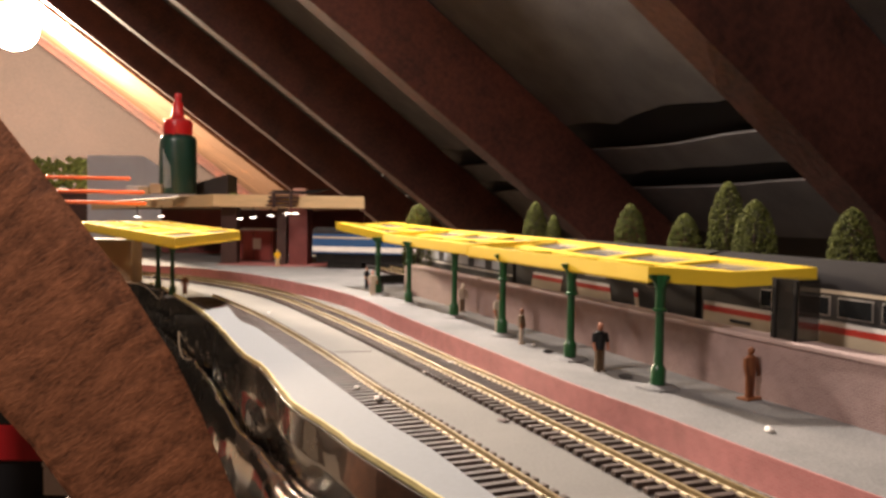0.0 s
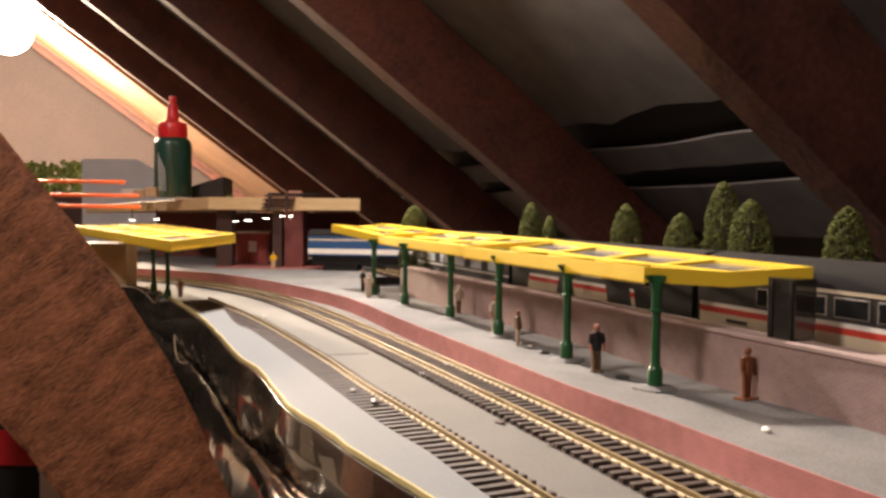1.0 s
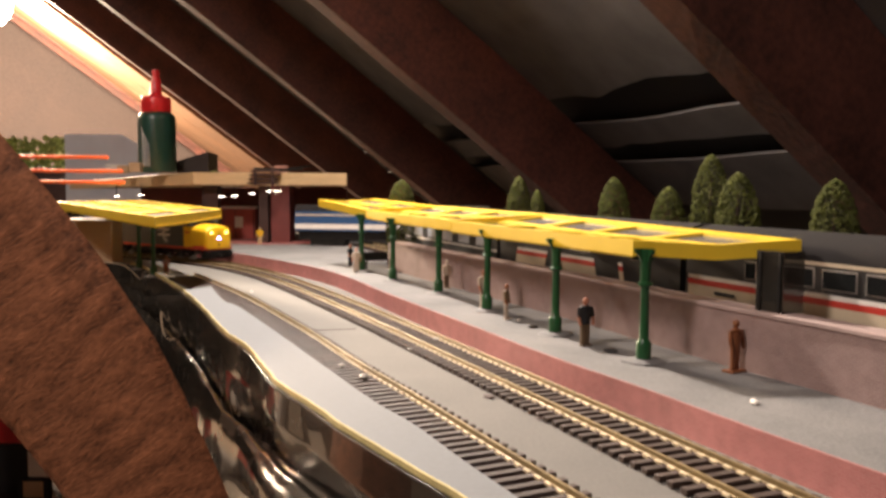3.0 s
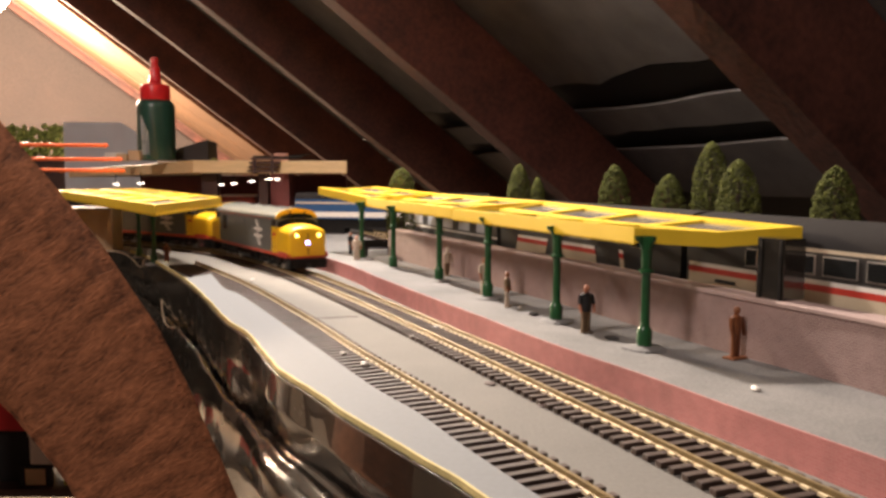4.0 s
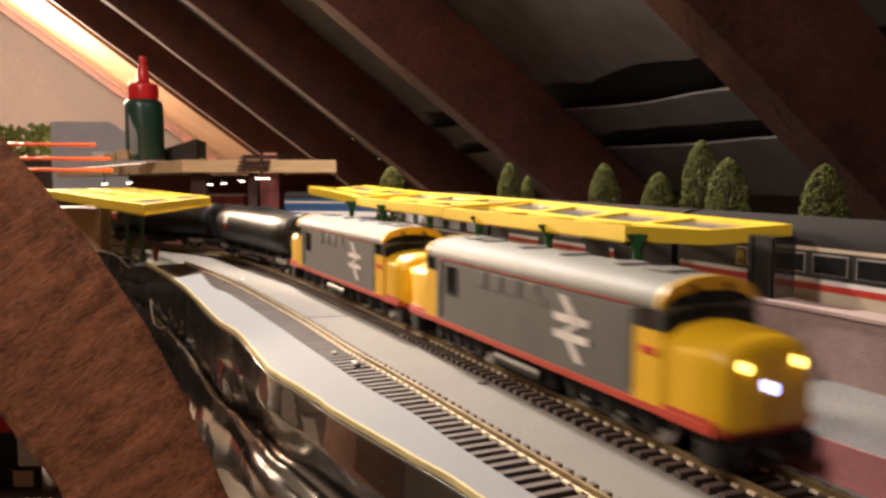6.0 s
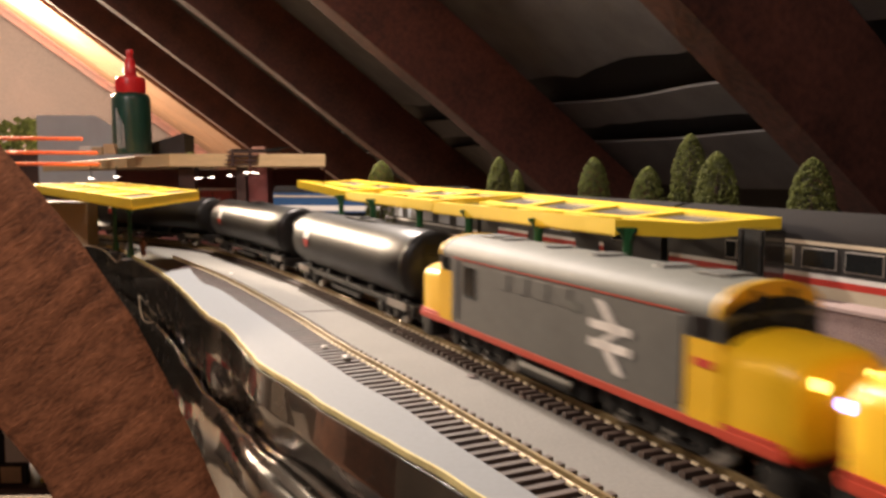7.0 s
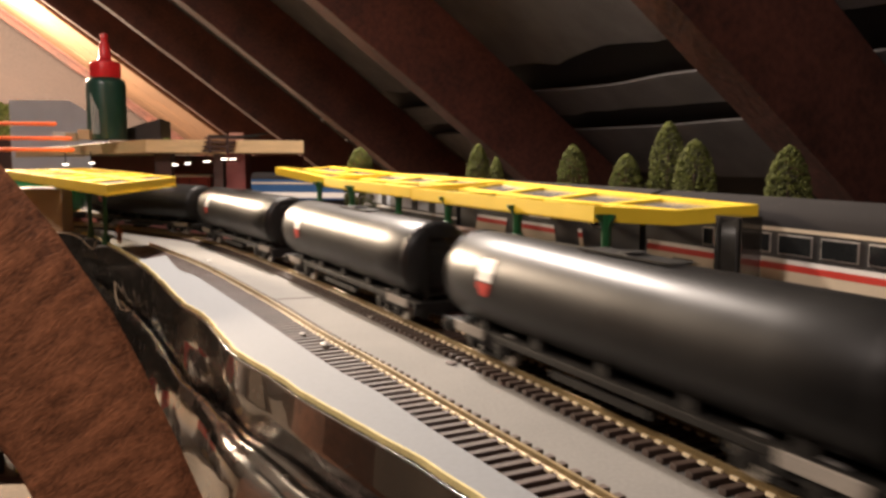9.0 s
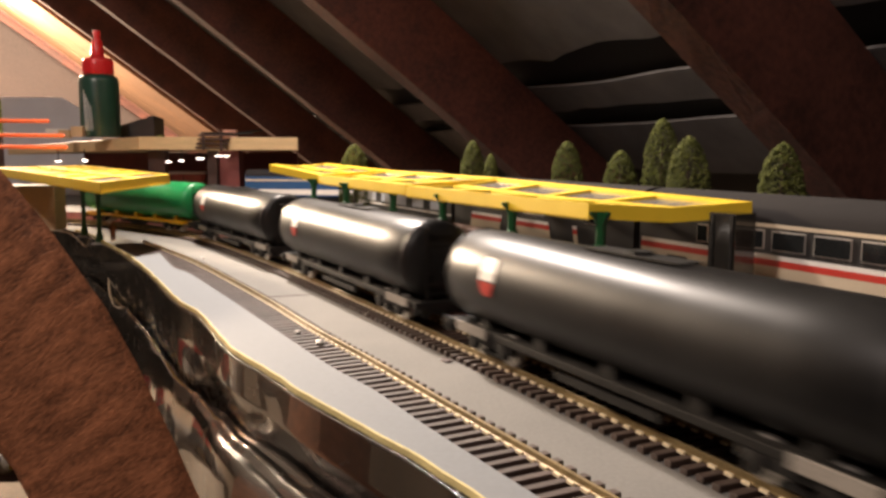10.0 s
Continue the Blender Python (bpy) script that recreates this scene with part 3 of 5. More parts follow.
def post(parent, x, y, z0, z1, heading):
    h = z1 - z0
    bm = bmesh.new()
    lathe(bm, [(4.0, z0), (4.0, z0 + 1.2), (3.3, z0 + 1.6), (3.3, z0 + 8.5), (2.6, z0 + 9.5), (2.1, z0 + 10.5), (1.9, z0 + h * 0.66), (2.1, z0 + h * 0.67), (3.2, z0 + h * 0.68), (3.2, z0 + h * 0.70), (2.2, z0 + h * 0.71), (2.3, z1 - 5), (2.8, z1)], 14)
    bmesh.ops.translate(bm, vec=(x, y, 0), verts=bm.verts)
    p = part("post", bm, M["post"], parent, "green post with collar and wide foot", smooth=True)
    bm = bmesh.new()
    for sx, sy in ((1, 0), (-1, 0), (0, 1), (0, -1)):
        a = [(1.8, z1 - 13), (2.4, z1 - 6), (3.8, z1 - 3.0), (5.6, z1 - 1.4), (5.6, z1), (1.8, z1)]
        vs0 = [bm.verts.new((sx * r - sy * 0.8, sy * r + sx * 0.8, z)) for r, z in a]
        vs1 = [bm.verts.new((sx * r + sy * 0.8, sy * r - sx * 0.8, z)) for r, z in a]
        bm.faces.new(vs0), bm.faces.new(vs1[::-1])
        for i in range(len(a)):
            bm.faces.new((vs0[i], vs0[(i + 1) % 6], vs1[(i + 1) % 6], vs1[i]))
    bmesh.ops.rotate(bm, cent=(0, 0, 0), matrix=Matrix.Rotation(heading, 3, "Z"), verts=bm.verts)
    bmesh.ops.translate(bm, vec=(x, y, 0), verts=bm.verts)
    part("bracket", bm, M["post"], p)
    # grey glue fillet and base
    rng = random.Random(int(x * 7 + y))
    bm = bmesh.new()
    lathe(bm, [(8.4, z0 - 0.1), (7.6, z0 + 0.7), (5.8, z0 + 1.3), (4.2, z0 + 1.7)], 14)
    for v in bm.verts:
        v.co.x *= 1 + rng.uniform(-0.2, 0.35)
        v.co.y *= 1 + rng.uniform(-0.2, 0.3)
    bmesh.ops.translate(bm, vec=(x, y, 0), verts=bm.verts)
    part("glue_foot", bm, M["platform"], p, "grey lumpy glue at its foot", smooth=True)


def build_left_canopy():
    can = thing("small_canopy", "short yellow canopy on green posts beside the curved track", "station canopy")
    C, D, E, A = Vector((-207, 607, 63.5)), Vector((-192, 738, 65.5)), Vector((-361, 1009, 68.0)), Vector((-401, 869, 68.4))

    def at(u, v, dz=0.0):
        return (C * (1 - u) + A * u) * (1 - v) + (D * (1 - u) + E * u) * v + Vector((0, 0, dz))

    def bar(bm, u0, u1, v0, v1, top, thick):
        hi = [bm.verts.new(at(u, v, top)) for u, v in ((u0, v0), (u1, v0), (u1, v1), (u0, v1))]
        lo = [bm.verts.new(at(u, v, top - thick)) for u, v in ((u0, v0), (u1, v0), (u1, v1), (u0, v1))]
        bm.faces.new(hi), bm.faces.new(lo[::-1])
        for i in range(4):
            bm.faces.new((lo[i], lo[(i + 1) % 4], hi[(i + 1) % 4], hi[i]))

    bm = bmesh.new()
    bar(bm, 0, 1, 0, 0.04, 0, 7), bar(bm, 0, 1, 0.96, 1, 0, 7)
    bar(bm, 0, 0.02, 0.04, 0.96, 0, 7), bar(bm, 0.98, 1, 0.04, 0.96, 0, 7)
    bar(bm, 0.02, 0.98, 0.44, 0.56, 0.0, 3)
    for k in range(1, 6):
        bar(bm, k / 6 - 0.015, k / 6 + 0.015, 0.04, 0.44, -0.05, 3), bar(bm, k / 6 - 0.015, k / 6 + 0.015, 0.56, 0.96, -0.05, 3)
    fr = part("roof_frame", bm, M["yellow"], can)
    for k in range(6):
        for v0, v1 in ((0.05, 0.43), (0.57, 0.95)):
            bm = bmesh.new()
            bar(bm, k / 6 + 0.017, (k + 1) / 6 - 0.017, v0, v1, -1.4, 0.8)
            part("glazing", bm, M["yellow"] if k % 3 else M["pane"], fr)
    for (p, q) in ((C, D), (C, A)):
        bm = bmesh.new()
        n = int((q - p).length / 4)
        for i in range(n):
            a, b = p.lerp(q, (i + 0.1) / n), p.lerp(q, (i + 0.9) / n)
            t = Vector((0.8, 0.5, 0))
            vs = [bm.verts.new(x + Vector((0, 0, -6.9)) + o) for o in (Vector(), t) for x in (a, b, (a + b) / 2 - Vector((0, 0, 1.6)))]
            bm.faces.new(vs[:3]), bm.faces.new(vs[3:])
            for u, w in ((0, 1), (1, 2), (2, 0)):
                bm.faces.new((vs[u], vs[w], vs[w + 3], vs[u + 3]))
        tagged(part("scalloped_edge", bm, M["yellow"], can), kind="stuff")
    for x, y in ((-268, 780), (-304, 842)):
        post(can, x, y, 0.0, 64.0, 0.5)


# ---- trees ----
def tree(x, y, top, width, seed, label):
    rng = random.Random(seed)
    t = thing("conifer_tree", label, "model tree", (x, y, BACK), group="flocked conifers")
    h = top - BACK
    bm = bmesh.new()
    tube(bm, (0, 0, 0), (0, 0, h * 0.85), 2.0, 0.6, 8)
    part("trunk", bm, M["trunk"], t)
    tmp = bmesh.new()
    bmesh.ops.create_icosphere(tmp, subdivisions=1, radius=1.0)
    base = np.array([v.co[:] for v in tmp.verts])
    tri = np.array([[v.index for v in f.verts] for f in tmp.faces])
    tmp.free()
    n = int(1100 + width * 26)
    R = width / 2
    pts, faces = [], []
    for i in range(n):
        v = rng.random() ** 0.85
        z = h * (0.06 + 0.93 * v)
        r = R * (0.86 + 0.14 * min(1.0, v / 0.3)) * max(0.0, 1 - max(0.0, (v - 0.35) / 0.65) ** 2.6) ** 0.62
        a = rng.uniform(0, 2 * math.pi)
        r = r * rng.uniform(0.8, 1.04)
        k = rng.uniform(0.6, 1.4)
        c = np.array((r * math.cos(a), r * math.sin(a), z))
        turn = np.array(Euler((rng.uniform(0, 3), rng.uniform(0, 3), 0)).to_matrix())
        faces.append(tri + len(base) * i)
        pts.append((base * np.array((k, k * rng.uniform(0.5, 1), k * rng.uniform(0.5, 1)))) @ turn.T + c)
    me = bpy.data.meshes.new("crown")
    me.from_pydata((np.concatenate(pts) * MM).tolist(), [], np.concatenate(faces).tolist())
    me.materials.append(M["foliage"])
    ob = new("crown", me)
    ob.parent = t
    return t


def build_trees():
    for i, (x, y, top, w, lab) in enumerate((
            (225, 612, 99, 33, "broad olive-green flocked conifer with a rounded top"), (219, 655, 114, 31, "tall olive-green flocked conifer with a rounded top"),
            (265, 545, 94, 31, "broad dark green flocked conifer"), (156, 720, 96, 29, "olive-green flocked conifer with a domed top"),
            (81, 800, 97, 25, "slim olive-green flocked conifer"), (105, 850, 84, 17, "small slim flocked conifer"),
            (-33, 800, 93, 31, "olive-green flocked conifer with a domed top"), (199, 702, 88, 30, "dark green flocked conifer in shade"))):
        tree(x, y, top, w, 40 + i, lab)


# ---- coaches behind the wall ----
CX, CY, CH = 160.0, 345.0, math.atan2(0.37, 0.93)


def coach(name, label, t0, t1, style, side=0.0):
    """A standing coach whose platform-side face runs from t0 to t1 along the rear line."""
    ob = thing(name, label, "railway coach", (CX, CY, 0), math.degrees(CH))
    W, zb, zc, zt = 34.0, 28.5, 57.0, 68.5
    L = t1 - t0
    bm = bmesh.new()
    box(bm, 0, W, t0, t1, zb, zc)
    part("body", bm, M["coachgrey"] if style != "blue" else M["blue"], ob)
    bm = bmesh.new()
    rows = [(W / 2 + (W / 2 + 0.3) * math.cos(a), zc + (zt - zc) * math.sin(a) ** 0.8) for a in [math.pi * i / 14 for i in range(15)]]
    r0, r1 = [bm.verts.new((x, t0, z)) for x, z in rows], [bm.verts.new((x, t1, z)) for x, z in rows]
    for i in range(14):
        bm.faces.new((r0[i], r0[i + 1], r1[i + 1], r1[i]))
    bm.faces.new(r0), bm.faces.new(r1[::-1])
    part("roof", bm, M["roofgrey"], ob, smooth=True)
    bm = bmesh.new()
    box(bm, 3, W - 3, t0 + 2, t1 - 2, 22, zb)
    for c in (t0 + L * 0.15, t1 - L * 0.15):
        box(bm, 5, W - 5, c - 18, c + 18, 17.5, 23, 0.5)
    part("underframe", bm, M["black"], ob)
    return ob


def band(ob, name, mat, y0, y1, z0, z1, slant=0.0, proud=0.25):
    bm = bmesh.new()
    vs = [(-proud, y0, z0), (-proud, y1, z0), (-proud, y1 + slant, z1), (-proud, y0 + slant, z1)]
    f = [bm.verts.new(v) for v in vs]
    g = [bm.verts.new((0.2, v[1], v[2])) for v in vs]
    bm.faces.new(f), bm.faces.new(g[::-1])
    for i in range(4):
        bm.faces.new((f[i], f[(i + 1) % 4], g[(i + 1) % 4], g[i]))
    return part(name, bm, mat, ob)


def window(ob, y0, y1, z0, z1):
    bm = bmesh.new()
    box(bm, -0.45, 0.3, y0, y1, z0, z1, 0.25)
    fr = part("window_frame", bm, M["chrome"], ob)
    bm = bmesh.new()
    box(bm, -0.6, 0.0, y0 + 0.55, y1 - 0.55, z0 + 0.55, z1 - 0.55)
    part("pane", bm, M["glass"], fr)


def stripes(ob, y0, y1, slant=0.0):
    band(ob, "cream_panel", M["coachcream"], y0, y1, 29.0, 38.8, slant * 0.7)
    band(ob, "red_stripe", M["coachred"], y0 + slant * 0.7, y1 + slant * 0.7, 38.8, 41.6, slant * 0.2, 0.3)
    band(ob, "white_stripe", M["white"], y0 + slant * 0.9, y1 + slant * 0.9, 41.6, 43.6, slant * 0.15)


def build_coaches():
    a = coach("passenger_coach", "dark grey and cream coach with a red stripe", -200, 83, "grey")
    stripes(a, -200, 81)
    band(a, "cantrail_stripe", M["coachcream"], -200, 20, 55.2, 56.8)
    for k in range(7):
        y = 17.5 - k * 21.5
        window(a, y - 17.5, y, 45.5, 54.0)
    window(a, 33.5, 41, 45.0, 53.5)
    band(a, "lettering_bar", M["coachgrey"], 47, 61, 35.0, 36.6, 0, 0.5)
    b = coach("power_car", "dark grey locomotive with slanted cream and red panels", 88, 300, "grey")
    stripes(b, 137, 141, 3)
    stripes(b, 166, 206, 4)
    stripes(b, 232, 275, -4)
    for k in range(6):
        band(b, "lettering_bar", M["white"], 196 - k * 4.2, 198.6 - k * 4.2, 46.8, 50.0, 0.5, 0.35)
    window(b, 120, 131, 46, 54)
    c = coach("silver_coach", "grey coach with pale window panels", 306, 520, "grey")
    for k in range(5):
        bm = bmesh.new()
        box(bm, -0.5, 0.3, 322 + k * 36, 344 + k * 36, 40, 52, 0.4)
        part("window_panel", bm, M["sheet"], c, "pale grey window panel")
    band(c, "side_stripe", M["white"], 306, 520, 37.0, 38.5)
    # blue and white coach standing across the far end
    d = thing("blue_coach", "blue and white coach standing beyond the platform", "railway coach", (-172, 1035, 0), -97)
    bm = bmesh.new()
    box(bm, -17, 17, 0, 240, 31, 55)
    part("body", bm, M["blue"], d)
    bm = bmesh.new()
    box(bm, -17.3, 17.3, -0.3, 240.3, 33, 39.5)
    part("white_band", bm, M["white"], d)
    bm = bmesh.new()
    box(bm, -17.2, 17.2, 0, 240, 49.5, 51.5)
    part("pale_line", bm, M["coachcream"], d)
    bm = bmesh.new()
    rows = [(17.2 * math.cos(t), 55 + 8 * math.sin(t)) for t in [math.pi * i / 10 for i in range(11)]]
    r0, r1 = [bm.verts.new((x, 0, z)) for x, z in rows], [bm.verts.new((x, 240, z)) for x, z in rows]
    for i in range(10):
        bm.faces.new((r0[i], r0[i + 1], r1[i + 1], r1[i]))
    bm.faces.new(r0), bm.faces.new(r1[::-1])
    part("roof", bm, M["roofgrey"], d, smooth=True)
    bm = bmesh.new()
    box(bm, -14, 14, 4, 236, 20, 31)
    for y in (40, 200):
        box(bm, -13, 13, y - 22, y + 22, PLAT + 0.2, 22, 0.5)
    part("underframe", bm, M["black"], d)
    # black cabin standing on the retaining wall under the canopy's end
    k = thing("black_cabin", "small glossy black cabin on the retaining wall", "model cabin", (136.7, 322, 37.7), 25)
    bm = bmesh.new()
    box(bm, 0, 12, 0, 14, 0, 24.8, 0.4)
    part("cabin_wall", bm, M["plastic"], k)
    bm = bmesh.new()
    box(bm, -0.6, 0, 1, 2.2, 0, 24)
    box(bm, -0.6, 0, 11, 12.2, 0, 24)
    part("cabin_rib", bm, M["black"], k)


# ---- the far station building and what lies on it ----
def build_station():
    st = thing("station_deck", "plywood station deck on dark pillars with strip lights beneath", "model building")
    bm = bmesh.new()
    slab(bm, [(-310, 1057), (-114, 1057), (-152, 1420), (-640, 1445)], 86.5, 102.5)
    for v in bm.verts:
        if v.co.x < -600:
            v.co.z = 90.0 if v.co.z > 95 else 77.0
    bmesh.ops.bevel(bm, geom=bm.edges[:], offset=0.7, segments=1, affect="EDGES")
    part("deck_board", bm, M["deck"], st)
    for x0, x1, y0, y1, mat in ((-305, -284, 1075, 1092, "brown"), (-229, -217, 1066, 1080, "brown"), (-214, -190, 1070, 1110, "maroon")):
        bm = bmesh.new()
        box(bm, x0, x1, y0, y1, PLAT - 0.3, 86.4, 0.5)
        part("pillar", bm, M[mat], st)
    for x, y, z in ((-412, 1066, 71.5), (-381, 1068, 73), (-276, 1062, 71.5), (-259, 1060, 73), (-237, 1064, 75.5), (-214, 1060, 79), (-204, 1062, 79)):
        bm = bmesh.new()
        ball(bm, (x, y, z), 3.6, (1.25, 0.3, 0.1), 12, 8)
        lt = part("strip_light", bm, M["strip"], st, "small lit white lamp", smooth=True)
        bm = bmesh.new()
        box(bm, x - 0.5, x + 0.5, y - 0.5, y + 0.5, z + 0.8, 86.6)
        part("hanger", bm, M["black"], lt)
    ki = thing("kiosk", "red card kiosk with a white notice", "model kiosk", (-272, 1140, PLAT))
    bm = bmesh.new()
    box(bm, -24, 22, 0, 30, 0, 42, 0.6)
    part("kiosk_wall", bm, M["redkiosk"], ki)
    bm = bmesh.new()
    box(bm, -25, 23, -2, 31, 42, 44.5, 0.5)
    part("kiosk_roof", bm, M["white"], ki, "pale flat roof")
    bm = bmesh.new()
    box(bm, -6, 5, -0.7, 0.1, 16, 31)
    part("notice", bm, M["paper"], ki, "white paper notice")
    for x in (-22, -6, 19):
        bm = bmesh.new()
        box(bm, x, x + 1.5, -0.6, 0.1, 0, 42)
        part("batten", bm, M["maroon"], ki)
    bw = thing("brick_hall", "dark red station hall wall under the deck", "model building", (-330, 1290, PLAT))
    bm = bmesh.new()
    box(bm, -130, 190, 0, 14, 0, 70, 0.6)
    part("hall_wall", bm, M["maroon"], bw)
    for k in range(6):
        bm = bmesh.new()
        box(bm, -110 + k * 48, -86 + k * 48, -0.8, 0.1, 4, 40)
        part("doorway", bm, M["brown"], bw)
    # glue bottle
    b = thing("glue_bottle", "dark green plastic glue bottle with a red nozzle cap", "bottle", (-380, 1130, 102.5))
    bm = bmesh.new()
    lathe(bm, [(22, 0), (24.5, 1.5), (25, 5), (25, 72), (24, 77), (20.5, 80.5), (18, 81.5)], 32)
    part("bottle_body", bm, M["bottle"], b, smooth=True)
    bm = bmesh.new()
    lathe(bm, [(18.6, 81.6), (19, 83), (19, 99), (17.5, 102), (10, 104), (8.2, 106), (6.8, 122), (6.4, 126), (4.5, 127), (4.3, 133), (5.2, 134), (4.6, 138), (2.5, 139)], 28)
    cap = part("nozzle_cap", bm, M["red"], b, "red screw cap with nozzle", smooth=True)
    bm = bmesh.new()
    for i in range(36):
        a = 2 * math.pi * i / 36
        box(bm, 18.9, 19.5, -0.7, 0.7, 84, 98, m=Matrix.Rotation(a, 4, "Z"))
    part("grip_ridge", bm, M["red"], cap)
    bm = bmesh.new()
    for i in range(5):
        a0 = -2.1 + i * 0.1
        tube(bm, (25.1 * math.cos(a0), 25.1 * math.sin(a0), 60 - i * 5), (25.1 * math.cos(a0 + 0.05), 25.1 * math.sin(a0 + 0.05), 8), 0.7, 0.5, 6)
    part("glue_streak", bm, M["sheet"], b, "pale dried glue streaks")
    # dark tray, pliers, blocks
    t = thing("black_tray", "open black plastic tray leaning on the deck", "tray", (-345, 1150, 102.5), -8)
    bm = bmesh.new()
    for vs in ([(-30, 0, 0), (30, 0, 0), (30, 0, 30), (-25, 0, 14)], [(30, 0, 0), (34, 24, 0), (34, 24, 26), (30, 0, 30)]):
        f = [bm.verts.new(v) for v in vs]
        bm.faces.new(f)
    r = bmesh.ops.extrude_face_region(bm, geom=bm.faces[:])
    bmesh.ops.translate(bm, vec=(-1.2, 2.0, 0), verts=[v for v in r["geom"] if isinstance(v, bmesh.types.BMVert)])
    part("tray_side", bm, M["coachgrey"], t)
    p = thing("pliers", "dark pliers lying open on the deck", "pliers", (-205, 1085, 103.0), 20)
    bm = bmesh.new()
    tube(bm, (-34, 0, 4), (8, 3, 4), 2.4, 2.0)
    tube(bm, (8, 3, 4), (46, 16, 10), 2.2, 1.0)
    part("handle", bm, M["black"], p)
    bm = bmesh.new()
    tube(bm, (-30, 10, 3), (8, 3, 4), 2.2, 2.2)
    tube(bm, (8, 3, 4), (30, -6, 5), 2.0, 0.8)
    part("jaw", bm, M["black"], p)
    bm = bmesh.new()
    box(bm, -217, -200, 1110, 1122, 102.6, 113, 0.8)
    tagged(part("pink_block", bm, M["pink"]), "small pink block lying on the deck", "block")
    s = thing("footbridge_stair", "dark brown lattice stair leaning over the deck's edge", "model stair", (-220, 1057, 86))
    for k in range(4):
        bm = bmesh.new()
        box(bm, -20 + k * 1.5, 18 + k * 1.5, -7, -0.8, 2 + k * 5.2, 4.4 + k * 5.2, 0.3)
        part("tread", bm, M["brown"], s)
    bm = bmesh.new()
    box(bm, -12, -9, -6, -1.2, 0, 22)
    box(bm, 10, 13, -6, -1.2, 0, 22)
    part("stringer", bm, M["brown"], s)
    for x, y, w, h, mat, nm, lab in ((-488, 1220, 30, 13, "white", "white_scrap", "crumpled white scrap on the deck"), (-455, 1180, 16, 11, "cream", "cream_block", "small cream block on the deck"), (-405, 1092, 15, 13, "cream", "cream_block", "cream card block beside the bottle"), (-300, 1100, 8, 3, "hedge", "flock_scrap", "scrap of green flock on the deck")):
        bm = bmesh.new()
        box(bm, x, x + w, y, y + 10, 102.5, 102.5 + h, 1.0)
        for v in bm.verts:
            v.co += Vector((noise.noise(v.co * 0.2) * 1.5, 0, (noise.noise(v.co * 0.3 + Vector((3, 3, 3))) * 1.2 if v.co.z > 104 else 0)))
        tagged(part(nm, bm, M[mat]), lab, "scrap")


